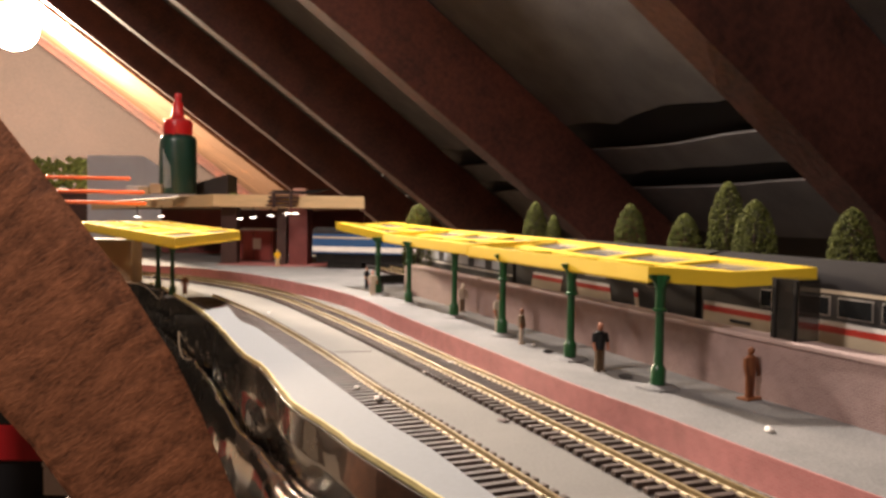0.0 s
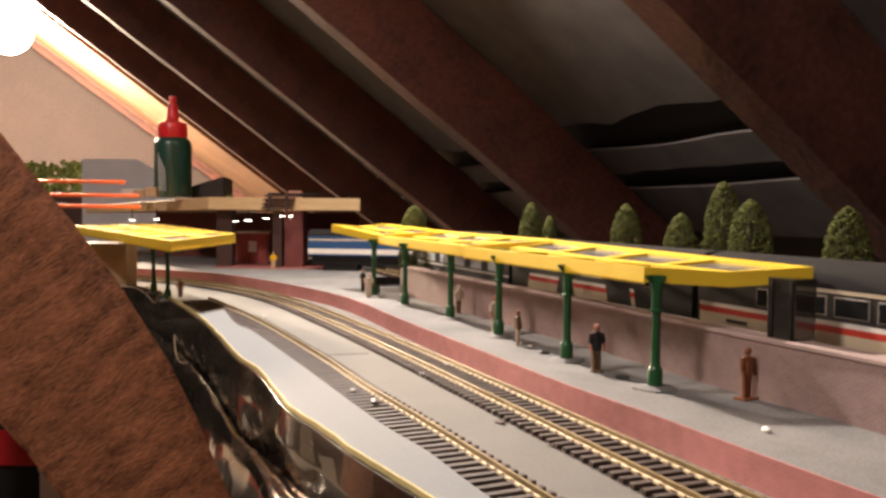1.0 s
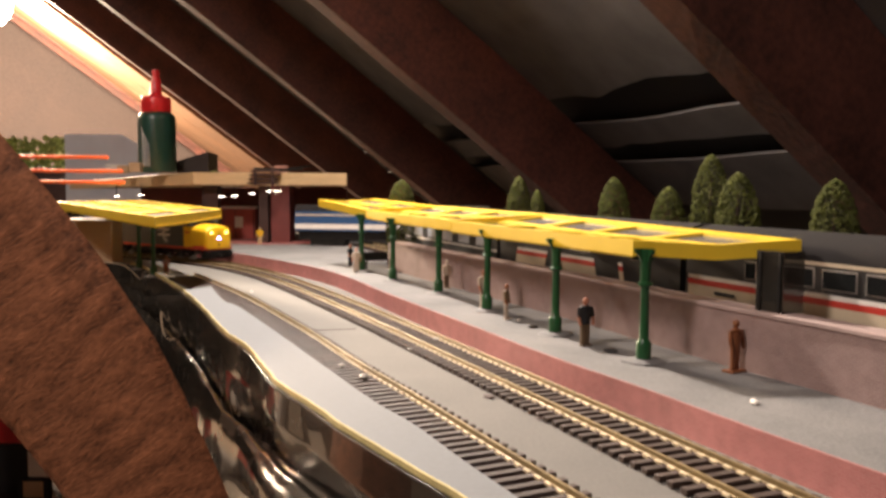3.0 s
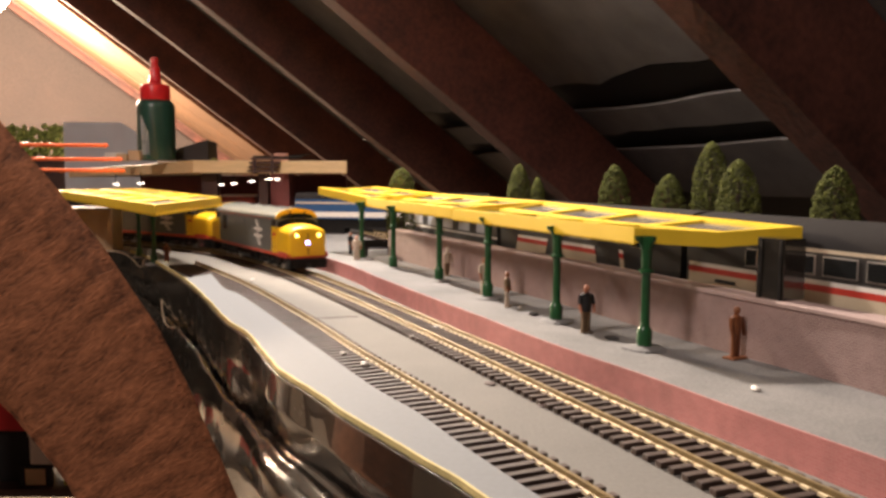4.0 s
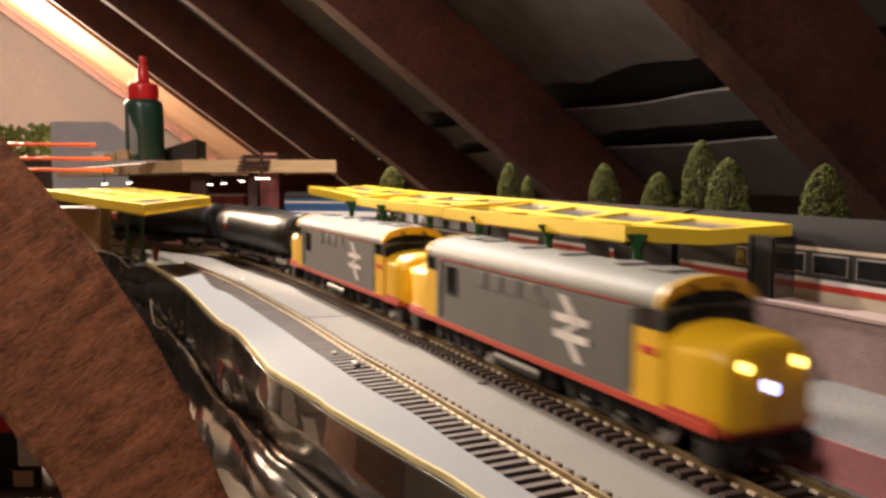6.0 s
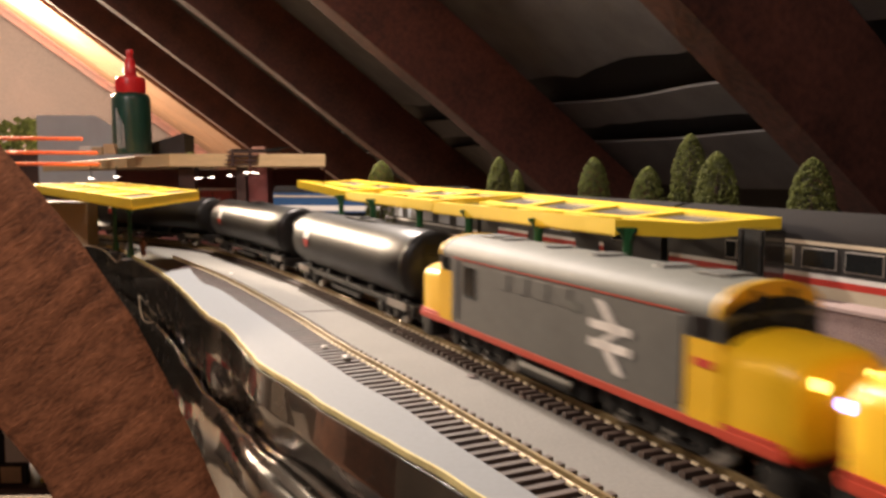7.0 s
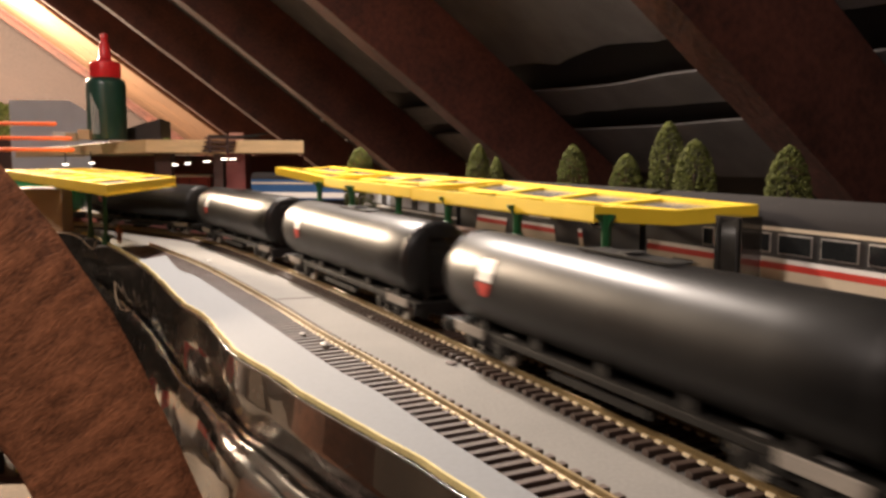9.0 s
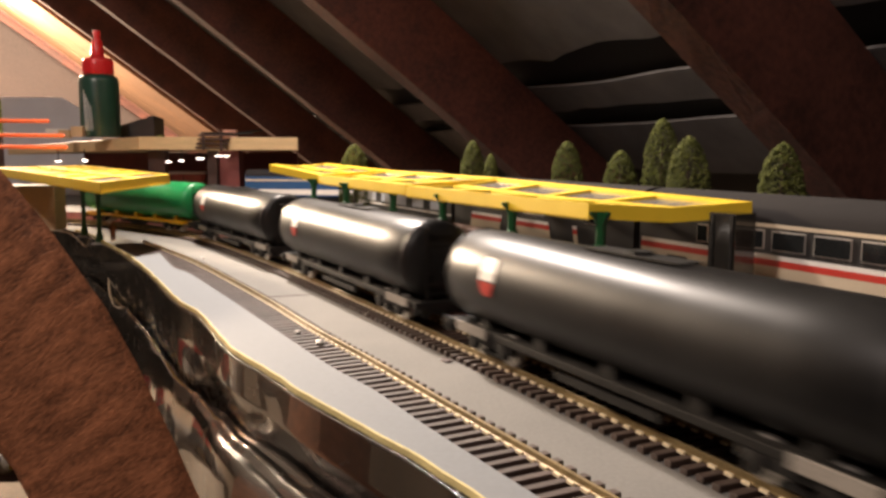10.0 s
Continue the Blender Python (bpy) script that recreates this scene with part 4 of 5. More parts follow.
def build_far_left():
    # stacked orange rods on a shelf, hedge and sheet behind
    for z, x1 in ((117, -357), (102, -342), (90, -340)):
        bm = bmesh.new()
        tube(bm, (-760, 905, z), (x1, 900, z - 1), 2.3, 2.0, 10)
        ball(bm, (x1, 900, z - 1), 2.1)
        tagged(part("orange_rod", bm, M["orange"], smooth=True), "thin orange plastic rod in a stack of rods", "rod", group="stack of orange rods")
    rk = thing("rod_rack", "dark rack holding the orange rods", "rack", (-520, 908, 0))
    for x in (-160, -60):
        bm = bmesh.new()
        box(bm, x, x + 6, -2, 4, 0, 121)
        part("upright", bm, M["brown"], rk)
    h = thing("hedge", "bright green flock hedge at the loft's far end", "model hedge", (-790, 1640, 0))
    bm = bmesh.new()
    rng = random.Random(3)
    for i in range(420):
        c = Vector((rng.uniform(-120, 62), rng.uniform(-8, 8), rng.uniform(115, 176)))
        bmesh.ops.create_icosphere(bm, subdivisions=1, radius=rng.uniform(3, 7), matrix=Matrix.Translation(c))
    part("hedge_leaf", bm, M["hedge"], h)
    bm = bmesh.new()
    box(bm, -120, 62, -10, 10, 0.1, 118)
    part("hedge_bank", bm, M["brown"], h)
    sh = thing("plastic_sheet", "pale blue-grey sheet standing at the loft's far end", "sheet", (-646, 1600, 0))
    bm = bmesh.new()
    slab(bm, [(-70, 0), (40, 0), (110, -4), (110, -2), (40, 2), (-70, 2)], 0.1, 182)
    for v in bm.verts:
        if v.co.z > 100 and v.co.x > 100:
            v.co.z = 140
    part("sheet_face", bm, M["sheet"], sh)
    cb = thing("cream_box", "cream card box beside the curved track", "card box", (-372, 900, 0))
    bm = bmesh.new()
    box(bm, -45, 18, 0, 30, 0.1, 47, 0.6)
    part("box_side", bm, M["cream"], cb)
    bm = bmesh.new()
    box(bm, -46, 19, -1, 31, 47, 48.5)
    part("box_lid", bm, M["sheet"], cb)
    # clutter on the floor of the loft below the brace
    for x, y, z0, z1, w, d, mat, nm, lab in ((-740, 1180, -292, -222, 150, 60, "red", "red_tub", "bright red plastic tub under the layout"), (-760, 1190, -372, -293, 166, 60, "navy", "dark_crate", "dark blue plastic crate under the layout"), (-593, 1175, -341, -293, 40, 14, "paper", "white_carton", "small white carton under the layout"),
                                             (-545, 1176, -372, -350, 60, 20, "yellow", "yellow_carton", "yellow carton under the layout")):
        ob = thing(nm, lab, "storage box", (x, y, 0))
        bm = bmesh.new()
        box(bm, 0, w, 0, d, z0, z1, 1.5)
        part("box_body", bm, M[mat], ob)
        bm = bmesh.new()
        box(bm, -1.5, w + 1.5, -1.5, d + 1.5, z1 - 5, z1 + 1.5, 0.6)
        part("box_rim", bm, M[mat], ob)
    fr = thing("framed_panel", "dark framed panel with a pale square face under the layout", "panel", (-608, 1172, -373))
    bm = bmesh.new()
    box(bm, 0, 46, 0, 10, 0, 31, 1.0)
    part("panel_frame", bm, M["navy"], fr)
    bm = bmesh.new()
    box(bm, 9, 38, -0.8, 0.5, 3, 27, 0.3)
    part("panel_face", bm, M["cream"], fr)
    sf = thing("shelf", "dark shelf board below the layout", "shelf", (-720, 1160, 0))
    bm = bmesh.new()
    box(bm, -460, 250, 0, 200, -384, -373, 0.6)
    part("shelf_board", bm, M["brown"], sf)
    for x in (-440, 220):
        bm = bmesh.new()
        box(bm, x, x + 15, 20, 180, -620, -384)
        part("shelf_leg", bm, M["brown"], sf)
    bl = thing("light_bulb", "glowing round light bulb under the rafters", "light bulb", (BULB[0], BULB[1], BULB[2]))
    bm = bmesh.new()
    ball(bm, (0, 0, 0), 92, u=24, v=16)
    o = part("glass_globe", bm, M["bulb"], bl, smooth=True)
    o.visible_shadow = False
    bm = bmesh.new()
    lathe(bm, [(20, 90), (20, 112), (26, 114), (26, 138), (3, 142), (2.5, 220)], 16)
    part("holder", bm, M["cream"], bl)


def build_cables():
    for pts, lab in ((((-405, 905, 4), (-360, 880, 3), (-330, 862, 6), (-312, 850, -4), (-300, 838, -14), (-285, 800, 1)), "thin white wire along the board's edge"),
                     (((-262, 800, 2), (-258, 770, -20), (-248, 735, -38), (-232, 700, -48), (-214, 672, -40)), "thin pale wire hanging down the black polythene")):
        cu = bpy.data.curves.new("wire", "CURVE")
        cu.dimensions, cu.bevel_depth, cu.bevel_resolution = "3D", 0.7 * MM, 2
        sp = cu.splines.new("NURBS")
        sp.points.add(len(pts) - 1)
        for q, v in zip(sp.points, pts):
            q.co = (v[0] * MM, v[1] * MM, v[2] * MM, 1)
        sp.use_endpoint_u = True
        cu.materials.append(M["coachcream"])
        tagged(new("wire", cu), lab, "wire")


# ---- little figures, bench, scraps on the platform ----
def figure(x, y, z, h, turn, top, legs, head, seed, label, base=False):
    k = h / 22.0
    bm = bmesh.new()
    for sx in (-1, 1):
        tube(bm, (sx * 1.5, 0.3 * sx, 0.3), (sx * 1.2, 0, 10.5), 1.1, 1.5, 8, 1)
        box(bm, sx * 1.5 - 0.9, sx * 1.5 + 0.9, -2.4, 1.0, 0, 1.0, 0.2, mi=1)
        tube(bm, (sx * 3.1, 0, 17.6), (sx * 3.9, -0.6, 13.4), 1.0, 0.85, 8, 0)
        tube(bm, (sx * 3.9, -0.6, 13.4), (sx * 3.6, -1.6, 9.8), 0.75, 0.6, 8, 2)
    tube(bm, (0, 0, 10.0), (0, 0, 17.0), 2.5, 3.2, 10, 0)
    ball(bm, (0, 0, 17.2), 2.9, (1.08, 0.66, 0.55), mi=0)
    tube(bm, (0, 0, 17.5), (0, 0, 19.5), 0.9, 0.9, 8, 2)
    ball(bm, (0, -0.2, 20.6), 1.55, (0.9, 1, 1.1), mi=2)
    for v in bm.verts:
        if 9 < v.co.z < 17.5 and abs(v.co.x) < 3.3:
            v.co.y *= 0.72
    if base:
        box(bm, -4.5, 4.5, -3, 3, -0.02, 0.9, 0.2, mi=0)
    bmesh.ops.scale(bm, vec=(k, k, k), verts=bm.verts)
    ob = part("figurine", bm, [M[top], M[legs], M[head]], smooth=True)
    ob.matrix_basis = pose(x * MM, y * MM, z * MM, 0, 0, turn)
    tagged(ob, label, "figurine", group="platform figurines")


def build_figures():
    figure(71, 388, PLAT, 23, 25, "navy", "khaki", "skin", 1, "plastic figurine in black top and khaki trousers")
    figure(123, 334, PLAT, 21.5, 30, "figbrown", "figbrown", "figbrown", 2, "unpainted brown plastic figurine on a base", True)
    figure(40, 464, PLAT, 20, 70, "khaki", "figwhite", "figbrown", 3, "plastic figurine in brown jacket and pale trousers")
    figure(29.5, 506, PLAT, 24, 40, "figwhite", "figwhite", "skin", 4, "pale plastic figurine beside a green post")
    figure(8, 606, PLAT, 21, 40, "figwhite", "khaki", "figwhite", 5, "pale plastic figurine behind a green post")
    figure(-69, 712, PLAT, 21, 10, "figwhite", "figwhite", "skin", 6, "pale plastic figurine beside a green post")
    figure(-80, 767, PLAT, 20, 60, "navy", "navy", "skin", 7, "dark plastic figurine on the platform")
    figure(-223, 1043, PLAT, 21, 0, "locoyellow", "cream", "cream", 8, "small yellow plastic figurine near the kiosk")
    figure(-254, 774, 3.6, 17, 20, "figbrown", "figbrown", "figbrown", 9, "small brown figurine beside the curved track")
    # bench
    b = thing("bench", "dark metal platform bench", "bench", (-52, 752, PLAT), 20)
    bm = bmesh.new()
    box(bm, -14, 14, -3, 3, 6.2, 7.4, 0.2)
    part("seat", bm, M["black"], b)
    bm = bmesh.new()
    box(bm, -14, 14, 3, 4, 7.4, 14.5, 0.2)
    part("backrest", bm, M["black"], b)
    for x in (-13, 12):
        bm = bmesh.new()
        box(bm, x, x + 1.2, -3, 4, 0, 6.2)
        part("leg", bm, M["black"], b)
    rng = random.Random(11)
    # the coachgrey entries are small flattened dark lumps on the platform
    for x, y, z, r, mat, nm, lab in ((112, 284, PLAT, 2.0, "paper", "paper_scrap", "white paper scrap on the platform"), (47, 460, PLAT, 1.3, "paper", "paper_scrap", "white paper scrap on the platform"), (-77, 762, PLAT, 1.2, "paper", "paper_scrap", "white paper scrap on the platform"),
                                     (-32, 360, 2.6, 2.4, "paleplate", "track_clip", "metal track clip on the siding"), (-44, 382, 2.6, 2.0, "paleplate", "track_clip", "metal track clip on the siding"), (-13, 432, 1.0, 2.6, "steel", "track_clip", "metal track clip beside the track"), (0.5, 455, 2.4, 2.2, "steel", "track_clip", "metal track clip between the rails"),
                                     (40, 306, 0.2, 3.0, "brown", "glue_mark", "dark glue mark on the baseboard"), (22, 337, 0.2, 2.6, "brown", "glue_mark", "dark glue mark on the baseboard"), (80, 372, PLAT, 2.6, "coachgrey", "grey_scrap", "small dark lump on the platform"), (52, 436, PLAT, 2.4, "coachgrey", "grey_scrap", "small dark lump on the platform"), (-178, 640, 0.2, 2.0, "paper", "paper_scrap", "white paper scrap beside the track"), (-120, 672, 0.2, 2.4, "brown", "glue_mark", "dark glue mark on the baseboard"), (-150, 668, 0.2, 1.2, "paper", "paper_scrap", "white paper scrap beside the track")):
        bm = bmesh.new()
        ball(bm, (0, 0, 0), r, (1.3, 0.8, 0.15 if mat in ("brown", "steel") else 0.4), 10, 6)
        for v in bm.verts:
            v.co *= 1 + 0.35 * noise.noise(v.co * 0.7 + Vector((x, y, 0)))
        lo = min(v.co.z for v in bm.verts)
        ob = part(nm, bm, M[mat], smooth=True)
        ob.matrix_basis = pose(x * MM, y * MM, (z - lo - 0.1) * MM, 0, 0, rng.uniform(0, 180))
        tagged(ob, lab, "scrap")


# ---- the train ----
def wheelset(parent, y, r=6.4):
    bm = bmesh.new()
    for sx in (-1, 1):
        tube(bm, (sx * 7.6, y, 4.7 + r), (sx * 10.2, y, 4.7 + r), r, r, 20)
        tube(bm, (sx * 10.2, y, 4.7 + r), (sx * 12.0, y, 4.7 + r), 2.0, 1.6, 10)
    tube(bm, (-8, y, 4.7 + r), (8, y, 4.7 + r), 1.2, 1.2, 8)
    part("wheelset", bm, M["steel"], parent, smooth=True)


def bogie(parent, y, axles, half, r=6.4):
    bm = bmesh.new()
    for sx in (-1, 1):
        box(bm, sx * 12.2 - 1.4, sx * 12.2 + 1.4, y - half, y + half, 10.0, 15.0, 0.5)
        for a in axles:
            box(bm, sx * 13.0 - 1.4, sx * 13.0 + 1.4, y + a - 3.0, y + a + 3.0, 7.6, 13.5, 0.5)
        for a, b in zip(axles, axles[1:]):
            c = y + (a + b) / 2
            tube(bm, (sx * 13.2, c, 8.4), (sx * 13.2, c, 14.5), 1.7, 1.7, 8)
            box(bm, sx * 12.4 - 0.8, sx * 12.4 + 0.8, c - 6, c + 6, 7.2, 8.6)
    box(bm, -11, 11, y - 5, y + 5, 11, 17)
    b = part("bogie", bm, M["black"], parent, smooth=True)
    for a in axles:
        wheelset(b, y + a, r)
    return b


def loco_section(y, w, z0, zs, zt, n=12):
    """Half-round roofed cross-section ring at y."""
    pts = [(-w, y, z0), (-w, y, zs)]
    pts += [(-w * math.cos(math.pi * i / n), y, zs + (zt - zs) * math.sin(math.pi * i / n) ** 0.85) for i in range(1, n)]
    pts += [(w, y, zs), (w, y, z0)]
    return pts


def loft(bm, sections, cap=True, mi=0):
    rings = [[bm.verts.new(p) for p in s] for s in sections]
    n = len(rings[0])
    for a, b in zip(rings, rings[1:]):
        for i in range(n):
            bm.faces.new((a[i], a[(i + 1) % n], b[(i + 1) % n], b[i])).material_index = mi
    if cap:
        bm.faces.new(rings[0]).material_index = mi
        bm.faces.new(rings[-1][::-1]).material_index = mi


def arrow_mark(parent, x, yc, zc, s):
    """The white double-arrow device on the body side, as plain bars."""
    bm = bmesh.new()
    for dz in (0.22, -0.22):
        box(bm, x - 0.15, x + 0.15, yc - 0.95 * s, yc + 0.95 * s, zc + (dz - 0.1) * s, zc + (dz + 0.1) * s)
    for a, b in (((-0.50, 0.80), (0.22, 0.22)), ((0.50, -0.80), (-0.22, -0.22)), ((0.55, 0.22), (-0.55, -0.22))):
        vs = []
        for xx in (x - 0.15, x + 0.15):
            for (py, pz), dy in ((a, -0.18), (a, 0.18), (b, 0.18), (b, -0.18)):
                vs.append(bm.verts.new((xx, yc + (py + dy) * s, zc + pz * s)))
        bm.faces.new(vs[:4]), bm.faces.new(vs[4:][::-1])
        for i in range(4):
            bm.faces.new((vs[i], vs[(i + 1) % 4], vs[4 + (i + 1) % 4], vs[4 + i]))
    part("arrow_mark", bm, M["white"], parent, "white double-arrow device")


def fit_length(ob, kx, ky, kz, dz):
    """Brings a vehicle to its true proportions; wheels stay round."""
    for o in ob.children_recursive:
        if o.name.startswith("wheelset"):
            ys = [v.co.y for v in o.data.vertices]
            o.data.transform(Matrix.Translation((0, (ky - 1) * (max(ys) + min(ys)) / 2, 0)))
        else:
            o.data.transform(Matrix.Translation((0, 0, dz * MM)) @ Matrix.Diagonal((kx, ky, kz, 1.0)))


def build_loco(label):
    """Nose-ended diesel; it runs towards +y."""
    lo = thing("diesel_locomotive", label, "model locomotive", group="train")
    H = 124.0
    W = 17.6
    bm = bmesh.new()
    loft(bm, [[(-W, y, 17.5), (-W, y, 44.0), (W, y, 44.0), (W, y, 17.5)] for y in (-100.5, 100.5)])
    body = part("body", bm, M["locogrey"], lo)
    bm = bmesh.new()
    ys = (-98.5, 98.5)
    loft(bm, [loco_section(y, W + 0.15, 43.6, 44.2, 51.3, 16) for y in ys])
    roof = part("roof", bm, M["locoroof"], lo, smooth=True)
    for y in (-60, -20, 15, 55):
        bm = bmesh.new()
        tube(bm, (0, y, 50.5), (0, y, 51.9), 6.0, 5.6, 16)
        part("roof_vent", bm, M["locogrey"], roof)
    for y in (-84, 72):
        bm = bmesh.new()
        box(bm, -5, 5, y, y + 14, 50.3, 52.0, 0.4)
        part("roof_hatch", bm, M["locogrey"], roof)
    bm = bmesh.new()
    box(bm, -W - 0.3, W + 0.3, -126, 126, 15.4, 17.8, 0.3)
    part("solebar", bm, M["locored"], lo, "red stripe along the frame")
    for sg in (-1, 1):
        # yellow cab, recessed dark windscreen, domed nose
        bm = bmesh.new()
        y0 = 86.0 * sg
        loft(bm, [[(-W - 0.25, y, 17.6), (-W - 0.25, y, 37.6), (W + 0.25, y, 37.6), (W + 0.25, y, 17.6)] for y in (y0, 101.0 * sg)])
        cab = part("cab", bm, M["locoyellow"], lo, "yellow cab side")
        bm = bmesh.new()
        loft(bm, [loco_section(y, W + 0.45, 43.4, 44.2, 51.7, 16) for y in (98.0 * sg, 99.6 * sg)])
        part("roof_rim", bm, M["locoyellow"], cab, "yellow rim of the cab roof", smooth=True)
        bm = bmesh.new()
        n = 14
        rim = [(-W + 0.8, 99.0 * sg, 43.5)] + [(-(W - 0.8) * math.cos(math.pi * i / n), 99.0 * sg, 44.0 + 6.6 * math.sin(math.pi * i / n) ** 0.85) for i in range(1, n)] + [(W - 0.8, 99.0 * sg, 43.5)]
        foot = [(p[0] * 1.0, 101.8 * sg, 37.4 + (p[2] - 43.5) * 0.02) for p in rim]
        loft(bm, [rim, foot], cap=False)
        bm.faces.new([bm.verts.new(p) for p in rim])
        ws = part("windscreen", bm, M["glass"], cab, "dark curved windscreen")
        bm = bmesh.new()
        for x in (-6.2, 6.2):
            box(bm, x - 0.25, x + 0.25, min(99.3 * sg, 102.2 * sg), max(99.3 * sg, 102.2 * sg), 38, 49.5, 0.1)
        part("screen_pillar", bm, M["black"], ws)
        bm = bmesh.new()
        secs = []
        for f, w, zt in ((0.0, 17.4, 40.2), (0.35, 17.3, 40.0), (0.7, 16.9, 39.6), (0.88, 16.2, 38.8), (0.97, 15.2, 37.4), (1.0, 14.2, 36.0)):
            y = (100.9 + 27.0 * f) * sg
            secs.append(loco_section(y, w, 15.5 + (1.0 if f > 0.9 else 0), zt - 7.0, zt, 16))
        loft(bm, secs)
        nose = part("nose", bm, M["locoyellow"], lo, "rounded yellow nose", smooth=True)
        bm = bmesh.new()
        box(bm, -15.5, 15.5, min(126.1 * sg, 127.5 * sg), max(126.1 * sg, 127.5 * sg), 14.8, 18.6, 0.5)
        for sx in (-1, 1):
            box(bm, sx * 17.2 - 0.45, sx * 17.2 + 0.45, min(102.0 * sg, 124.5 * sg), max(102.0 * sg, 124.5 * sg), 15.0, 19.2, 0.2)
        part("red_skirt", bm, M["locored"], nose, "orange-red lower nose")
        bm = bmesh.new()
        box(bm, -0.35, 0.35, min(127.5 * sg, 128.2 * sg), max(127.5 * sg, 128.2 * sg), 17, 34)
        part("door_seam", bm, M["figbrown"], nose)
        for x, z, mat, r, nm in ((-9.5, 32.2, "headyellow", 1.6, "marker_lamp"), (9.5, 32.2, "headyellow", 1.6, "marker_lamp"), (0.5, 26.6, "headblue", 1.7, "headlight")):
            bm = bmesh.new()
            tube(bm, (x, 126.7 * sg, z), (x, 128.5 * sg, z), r, r * 0.9, 14)
            on = nm == "marker_lamp" or sg > 0
            part(nm, bm, M[mat] if on else M["steel"], nose, "lit round lamp" if on else "unlit round lamp")
        bm = bmesh.new()
        box(bm, -15.8, 15.8, min(116 * sg, 127.6 * sg), max(116 * sg, 127.6 * sg), 7.0, 14.6, 0.5)
        for sx in (-1, 1):
            tube(bm, (sx * 11.5, 127 * sg, 11.5), (sx * 11.5, 131 * sg, 11.5), 1.5, 1.5, 10)
            tube(bm, (sx * 11.5, 131 * sg, 11.5), (sx * 11.5, 132.2 * sg, 11.5), 3.2, 3.2, 14)
        tube(bm, (0, 125 * sg, 10), (0, 133 * sg, 9.5), 1.4, 1.4, 8)
        part("buffer_beam", bm, M["black"], lo, "black buffer beam with buffers", smooth=True)
        for sx in (-1, 1):
            bm = bmesh.new()
            box(bm, sx * (W + 0.25) - 0.3, sx * (W + 0.25) + 0.3, min(80 * sg, 85 * sg), max(80 * sg, 85 * sg), 20, 42.5, 0.2)
            part("cab_door", bm, M["locogrey"], body)
            bm = bmesh.new()
            box(bm, sx * (W + 0.4) - 0.35, sx * (W + 0.4) + 0.35, min(88.5 * sg, 97.5 * sg), max(88.5 * sg, 97.5 * sg), 38.2, 43.2, 0.3)
            if sg < 0:
                box(bm, sx * (W + 0.1) - 0.3, sx * (W + 0.1) + 0.3, -73, -61, 29, 41, 0.3)
            part("side_window", bm, M["glass"], body)
        bogie(lo, 66.0 * sg, (-24, 0, 24), 31, 7.0)
    for sx in (-1, 1):
        arrow_mark(body, sx * (W + 0.2), 46, 31.0, 12.5)
        bm = bmesh.new()
        for y in (-38, -22, -6, 10):
            box(bm, sx * (W + 0.1) - 0.25, sx * (W + 0.1) + 0.25, y, y + 10, 36, 42, 0.2)
        part("side_grille", bm, M["locogrey"], body)
        bm = bmesh.new()
        box(bm, sx * (W + 0.2) - 0.2, sx * (W + 0.2) + 0.2, -84, 84, 43.15, 43.45)
        part("cantrail_line", bm, M["locored"], body, "thin orange line under the roof")
        bm = bmesh.new()
        box(bm, sx * (W + 0.1) - 0.2, sx * (W + 0.1) + 0.2, 20, 26, 35.5, 38.5)
        part("data_panel", bm, M["locoroof"], body)
        bm = bmesh.new()
        box(bm, sx * (W + 0.4) - 0.2, sx * (W + 0.4) + 0.2, 90, 98, 31, 33)
        part("nose_plate", bm, M["coachred"], body)
    bm = bmesh.new()
    box(bm, -14, 14, -28, 28, 7.5, 14.6, 1.0)
    tube(bm, (-15, -20, 11), (-15, 20, 11), 2.6, 2.6, 10)
    tube(bm, (15, -20, 11), (15, 20, 11), 2.6, 2.6, 10)
    part("fuel_tank", bm, M["black"], lo, smooth=True)
    fit_length(lo, 1.04, 0.873, 1.115, -0.5)
    return lo


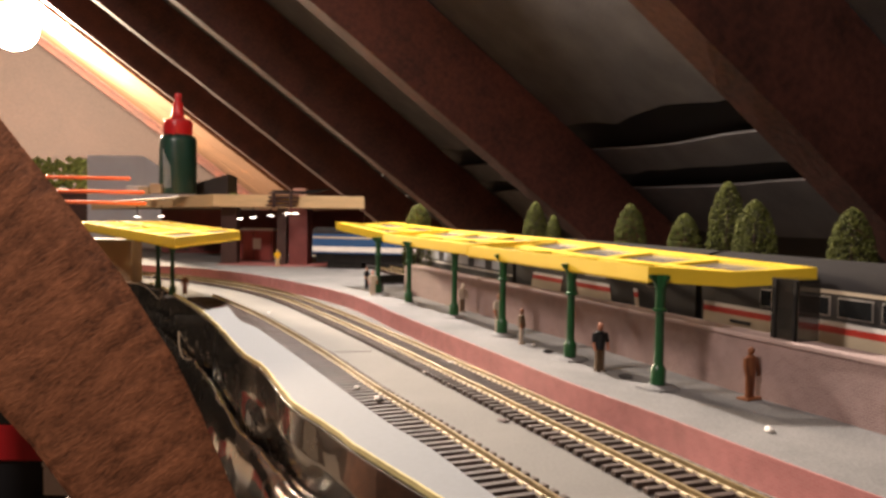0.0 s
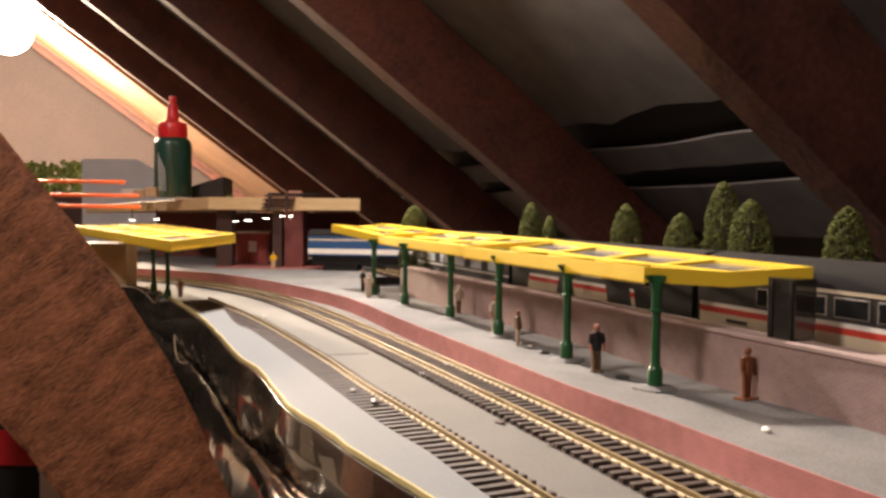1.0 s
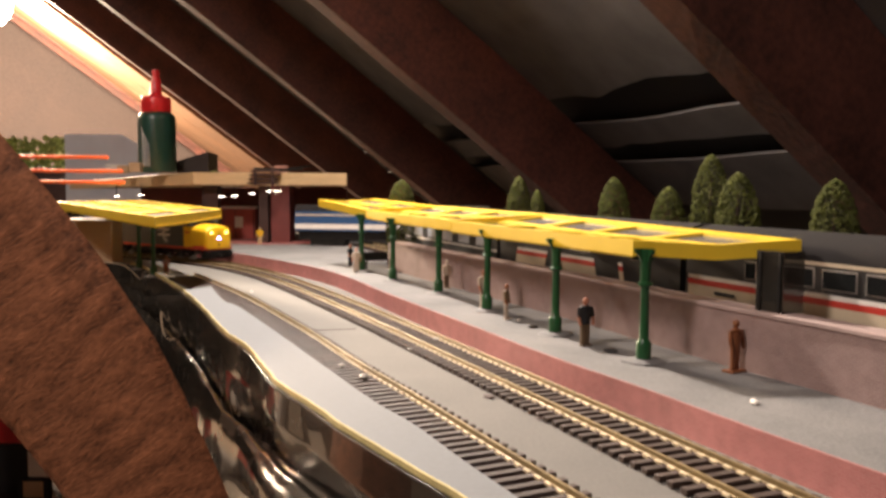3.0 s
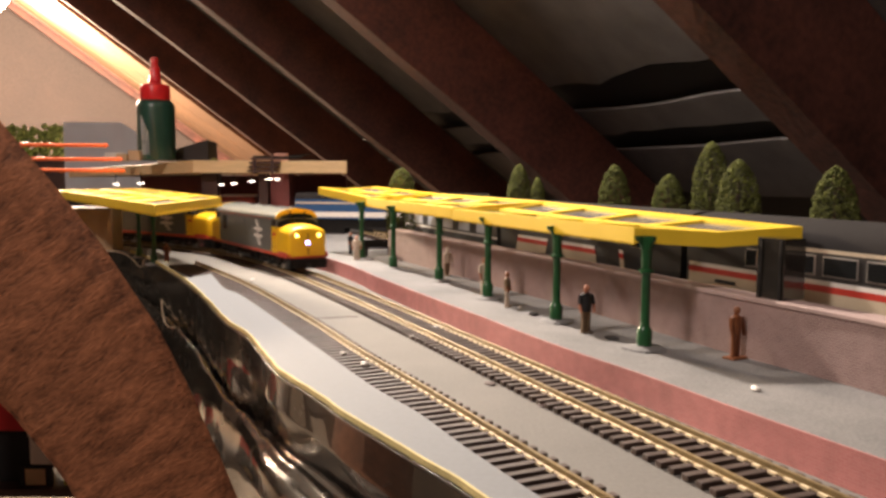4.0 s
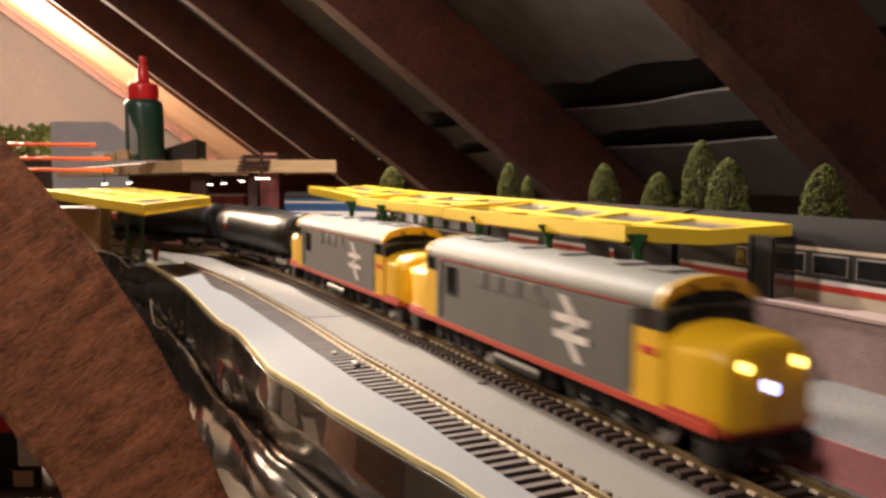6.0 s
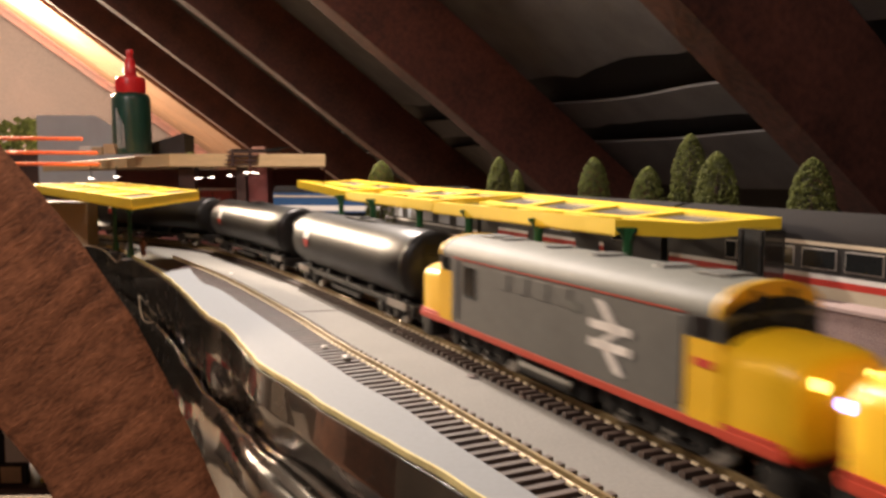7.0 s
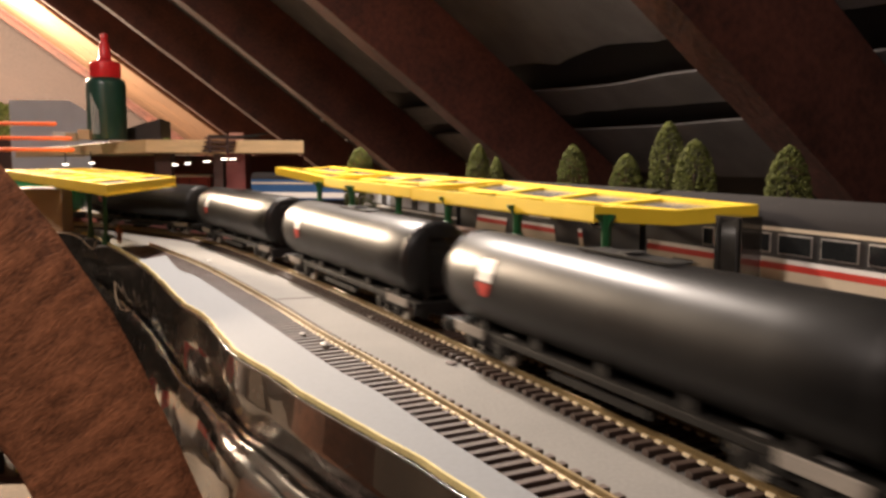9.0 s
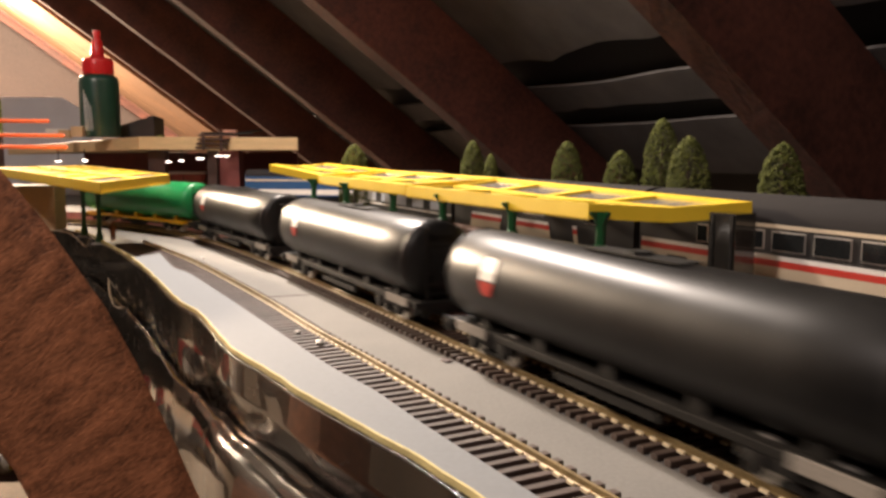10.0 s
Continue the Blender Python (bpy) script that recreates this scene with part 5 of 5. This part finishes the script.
def build_tanker(label, mat, frame_mat):
    w = thing("tank_wagon", label, "model wagon", group="train")
    R, zc, L = 19.0, 35.5, 121.0
    bm = bmesh.new()
    n = 40
    prof = [(0.5, -L), (R * 0.5, -L + 0.6), (R * 0.82, -L + 2.2), (R * 0.95, -L + 4.0), (R, -L + 6.5)]
    prof = prof + [(R, y) for y in (-80, -40, 0, 40, 80)] + [(r, -y) for r, y in prof[::-1]]
    rings = [[bm.verts.new((r * math.cos(2 * math.pi * i / n), y, zc + r * math.sin(2 * math.pi * i / n))) for i in range(n)] for r, y in prof]
    for a, b in zip(rings, rings[1:]):
        for i in range(n):
            bm.faces.new((a[i], a[(i + 1) % n], b[(i + 1) % n], b[i]))
    bm.faces.new(rings[0]), bm.faces.new(rings[-1][::-1])
    tank = part("tank_barrel", bm, M[mat], w, smooth=True)
    for y in (-114.2, 114.2):
        bm = bmesh.new()
        tube(bm, (0, y - 0.5, zc), (0, y + 0.5, zc), R + 0.35, R + 0.35, 40)
        part("end_band", bm, M[mat], tank, smooth=True)
    bm = bmesh.new()
    tube(bm, (0, 0, zc + R - 0.6), (0, 0, zc + R + 1.6), 4.6, 4.2, 18)
    box(bm, -5, 5, -26, 26, zc + R - 0.2, zc + R + 0.5)
    part("manhole", bm, M["black"], tank)
    for sx in (-1, 1):
        bm = bmesh.new()
        # shield shape: white head over a red tapering foot
        for k, rows in ((0, ((11.0, 4.6), (9.8, 5.8), (6.0, 6.2), (2.6, 6.2))), (1, ((2.0, 6.1), (-0.5, 5.2), (-2.4, 3.6), (-3.4, 2.0)))):
            ring = [(-75.8 + w, z) for z, w in rows] + [(-75.8 - w, z) for z, w in rows[::-1]]
            outer, inner = [[bm.verts.new((sx * math.sqrt(rr * rr - z * z), y, zc + z)) for y, z in ring] for rr in (R + 0.35, R + 0.1)]
            m = len(rows)
            for a in range(m - 1):
                bm.faces.new((outer[a], outer[a + 1], outer[2 * m - 2 - a], outer[2 * m - 1 - a])).material_index = k
            for a in range(2 * m):
                b = (a + 1) % (2 * m)
                bm.faces.new((outer[a], outer[b], inner[b], inner[a])).material_index = k
        part("hazard_label", bm, [M["white"], M["coachred"]], tank, "white and red hazard label")
    bm = bmesh.new()
    box(bm, -14, 14, -122, 122, 13.6, 16.4, 0.4)
    under = part("underframe", bm, M[frame_mat], w)
    for y in (-90, -45, 0, 45, 90):
        bm = bmesh.new()
        box(bm, -12, 12, y - 4, y + 4, 15, 21, 0.5)
        part("saddle", bm, M[frame_mat], under)
    for sg in (-1, 1):
        bm = bmesh.new()
        for sx in (-1, 1):
            box(bm, sx * 14.6 - 0.6, sx * 14.6 + 0.6, min(84 * sg, 112 * sg), max(84 * sg, 112 * sg), 13.0, 17.0, 0.2)
        part("end_plate", bm, M["paleplate"] if frame_mat == "black" else M[frame_mat], w, "pale side plate")
        bm = bmesh.new()
        box(bm, -15, 15, min(119.5 * sg, 122.5 * sg), max(119.5 * sg, 122.5 * sg), 10.5, 16.5, 0.4)
        for sx in (-1, 1):
            tube(bm, (sx * 11.5, 122 * sg, 12.5), (sx * 11.5, 127 * sg, 12.5), 1.4, 1.4, 10)
            tube(bm, (sx * 11.5, 127 * sg, 12.5), (sx * 11.5, 128 * sg, 12.5), 2.9, 2.9, 14)
        tube(bm, (0, 120 * sg, 10), (0, 132 * sg, 10), 1.2, 1.2, 8)
        part("buffer_beam", bm, M["black"], w, smooth=True)
        bm = bmesh.new()
        for sx in (-1, 1):
            tube(bm, (sx * 8, 120.5 * sg, 16), (sx * 8, 120.5 * sg, 52), 0.5, 0.5, 6)
        ladder = part("end_ladder", bm, M["black"], w)
        for k in range(7):
            bm = bmesh.new()
            tube(bm, (-8, 120.5 * sg, 20 + k * 4.6), (8, 120.5 * sg, 20 + k * 4.6), 0.4, 0.4, 6)
            part("rung", bm, M["black"], ladder)
        bogie(w, 84.0 * sg, (-13, 13), 20, 6.2)
    bm = bmesh.new()
    for sx in (-1, 1):
        box(bm, sx * 13 - 1, sx * 13 + 1, -30, 30, 9.5, 12.0)
        tube(bm, (sx * 9, -14, 10.5), (sx * 9, 14, 10.5), 3.0, 3.0, 12)
    part("brake_gear", bm, M["black"], w)
    fit_length(w, 1.0, 0.87, 1.0, 0.0)
    return w


# seconds and the place of the leading nose along the line
TRAIN = [(0.0, 1452.0), (1.0, 1303.0), (2.0, 1154.0), (2.5, 1078.0), (3.0, 992.0), (3.2, 950.0), (4.3, 675.0), (4.5, 623.0), (5.0, 499.0), (5.5, 373.0), (7.0, -21.0), (7.5, -156.0), (8.0, -287.0), (8.5, -415.0), (9.5, -667.0), (10.0, -793.0)]


def front_at(t):
    """Smooth speed between the known moments."""
    i = max(k for k in range(len(TRAIN) - 1) if TRAIN[k][0] <= t + 1e-9)
    p = [TRAIN[max(0, i - 1)], TRAIN[i], TRAIN[i + 1], TRAIN[min(len(TRAIN) - 1, i + 2)]]

    def slope(a, b, c):
        return (c[1] - a[1]) / (c[0] - a[0]) if c[0] > a[0] else 0.0

    (t0, s0), (t1, s1) = p[1], p[2]
    d = t1 - t0
    m0, m1 = slope(p[0], p[1], p[2]), slope(p[1], p[2], p[3])
    u = (t - t0) / d
    return (2 * u ** 3 - 3 * u * u + 1) * s0 + (u ** 3 - 2 * u * u + u) * d * m0 + (3 * u * u - 2 * u ** 3) * s1 + (u ** 3 - u * u) * d * m1


# how far each vehicle's middle trails the leading nose
TRAIL = [107, 343, 578, 824, 1070, 1316, 1562, 1808]


def motions():
    for car, trail in zip(CARS, TRAIL):
        rows = []
        for k in range(41):
            t = k * 0.25
            mid = front_at(t) + trail
            ax, ay, _ = on_line(mid - 62)
            bx, by, _ = on_line(mid + 62)
            turn = math.degrees(math.atan2(-(ax - bx), ay - by))
            rows.append((t, pose((ax + bx) / 2 * MM, (ay + by) / 2 * MM, 0, 0, 0, turn)))
        walk(car, rows)


build_shell()
build_brace()
build_ground()
build_joint()
build_polythene()
build_platform()
build_canopy()
build_left_canopy()
build_trees()
build_coaches()
build_station()
build_far_left()
build_cables()
build_figures()
CARS = [build_loco("grey diesel locomotive with lit lamps and yellow nose"), build_loco("grey diesel locomotive with yellow cabs, coupled behind another")]
first_tank = build_tanker("black bogie tank wagon with bright side plates", "tank", "black")
CARS += [first_tank] + [copy_thing(first_tank, Matrix.Identity(4)) for k in range(4)]
CARS.append(build_tanker("green bogie tank wagon with a yellow underframe", "tankgreen", "locoyellow"))
main = [on_line(-160 + 8 * k) for k in range(178)]
build_track("main_track", "curved model track with brass-coloured rails and brown sleepers", main, 6.0, 0.0, lead=60.0, limit=235)
side = [(x - 8.6 * math.cos(h), y - 8.6 * math.sin(h), h) for x, y, h in spline(SIDING)]
build_track("siding_track", "model siding track partly covered by grey card", side, 6.0, 0.05, rails=(8.0,))
rear = [(CX + 17 * math.cos(CH) - t * math.sin(CH), CY + 17 * math.sin(CH) + t * math.cos(CH), CH) for t in range(-260, 720, 20)]
build_track("rear_track", "model track behind the retaining wall", rear, 12.0, BACK)
motions()
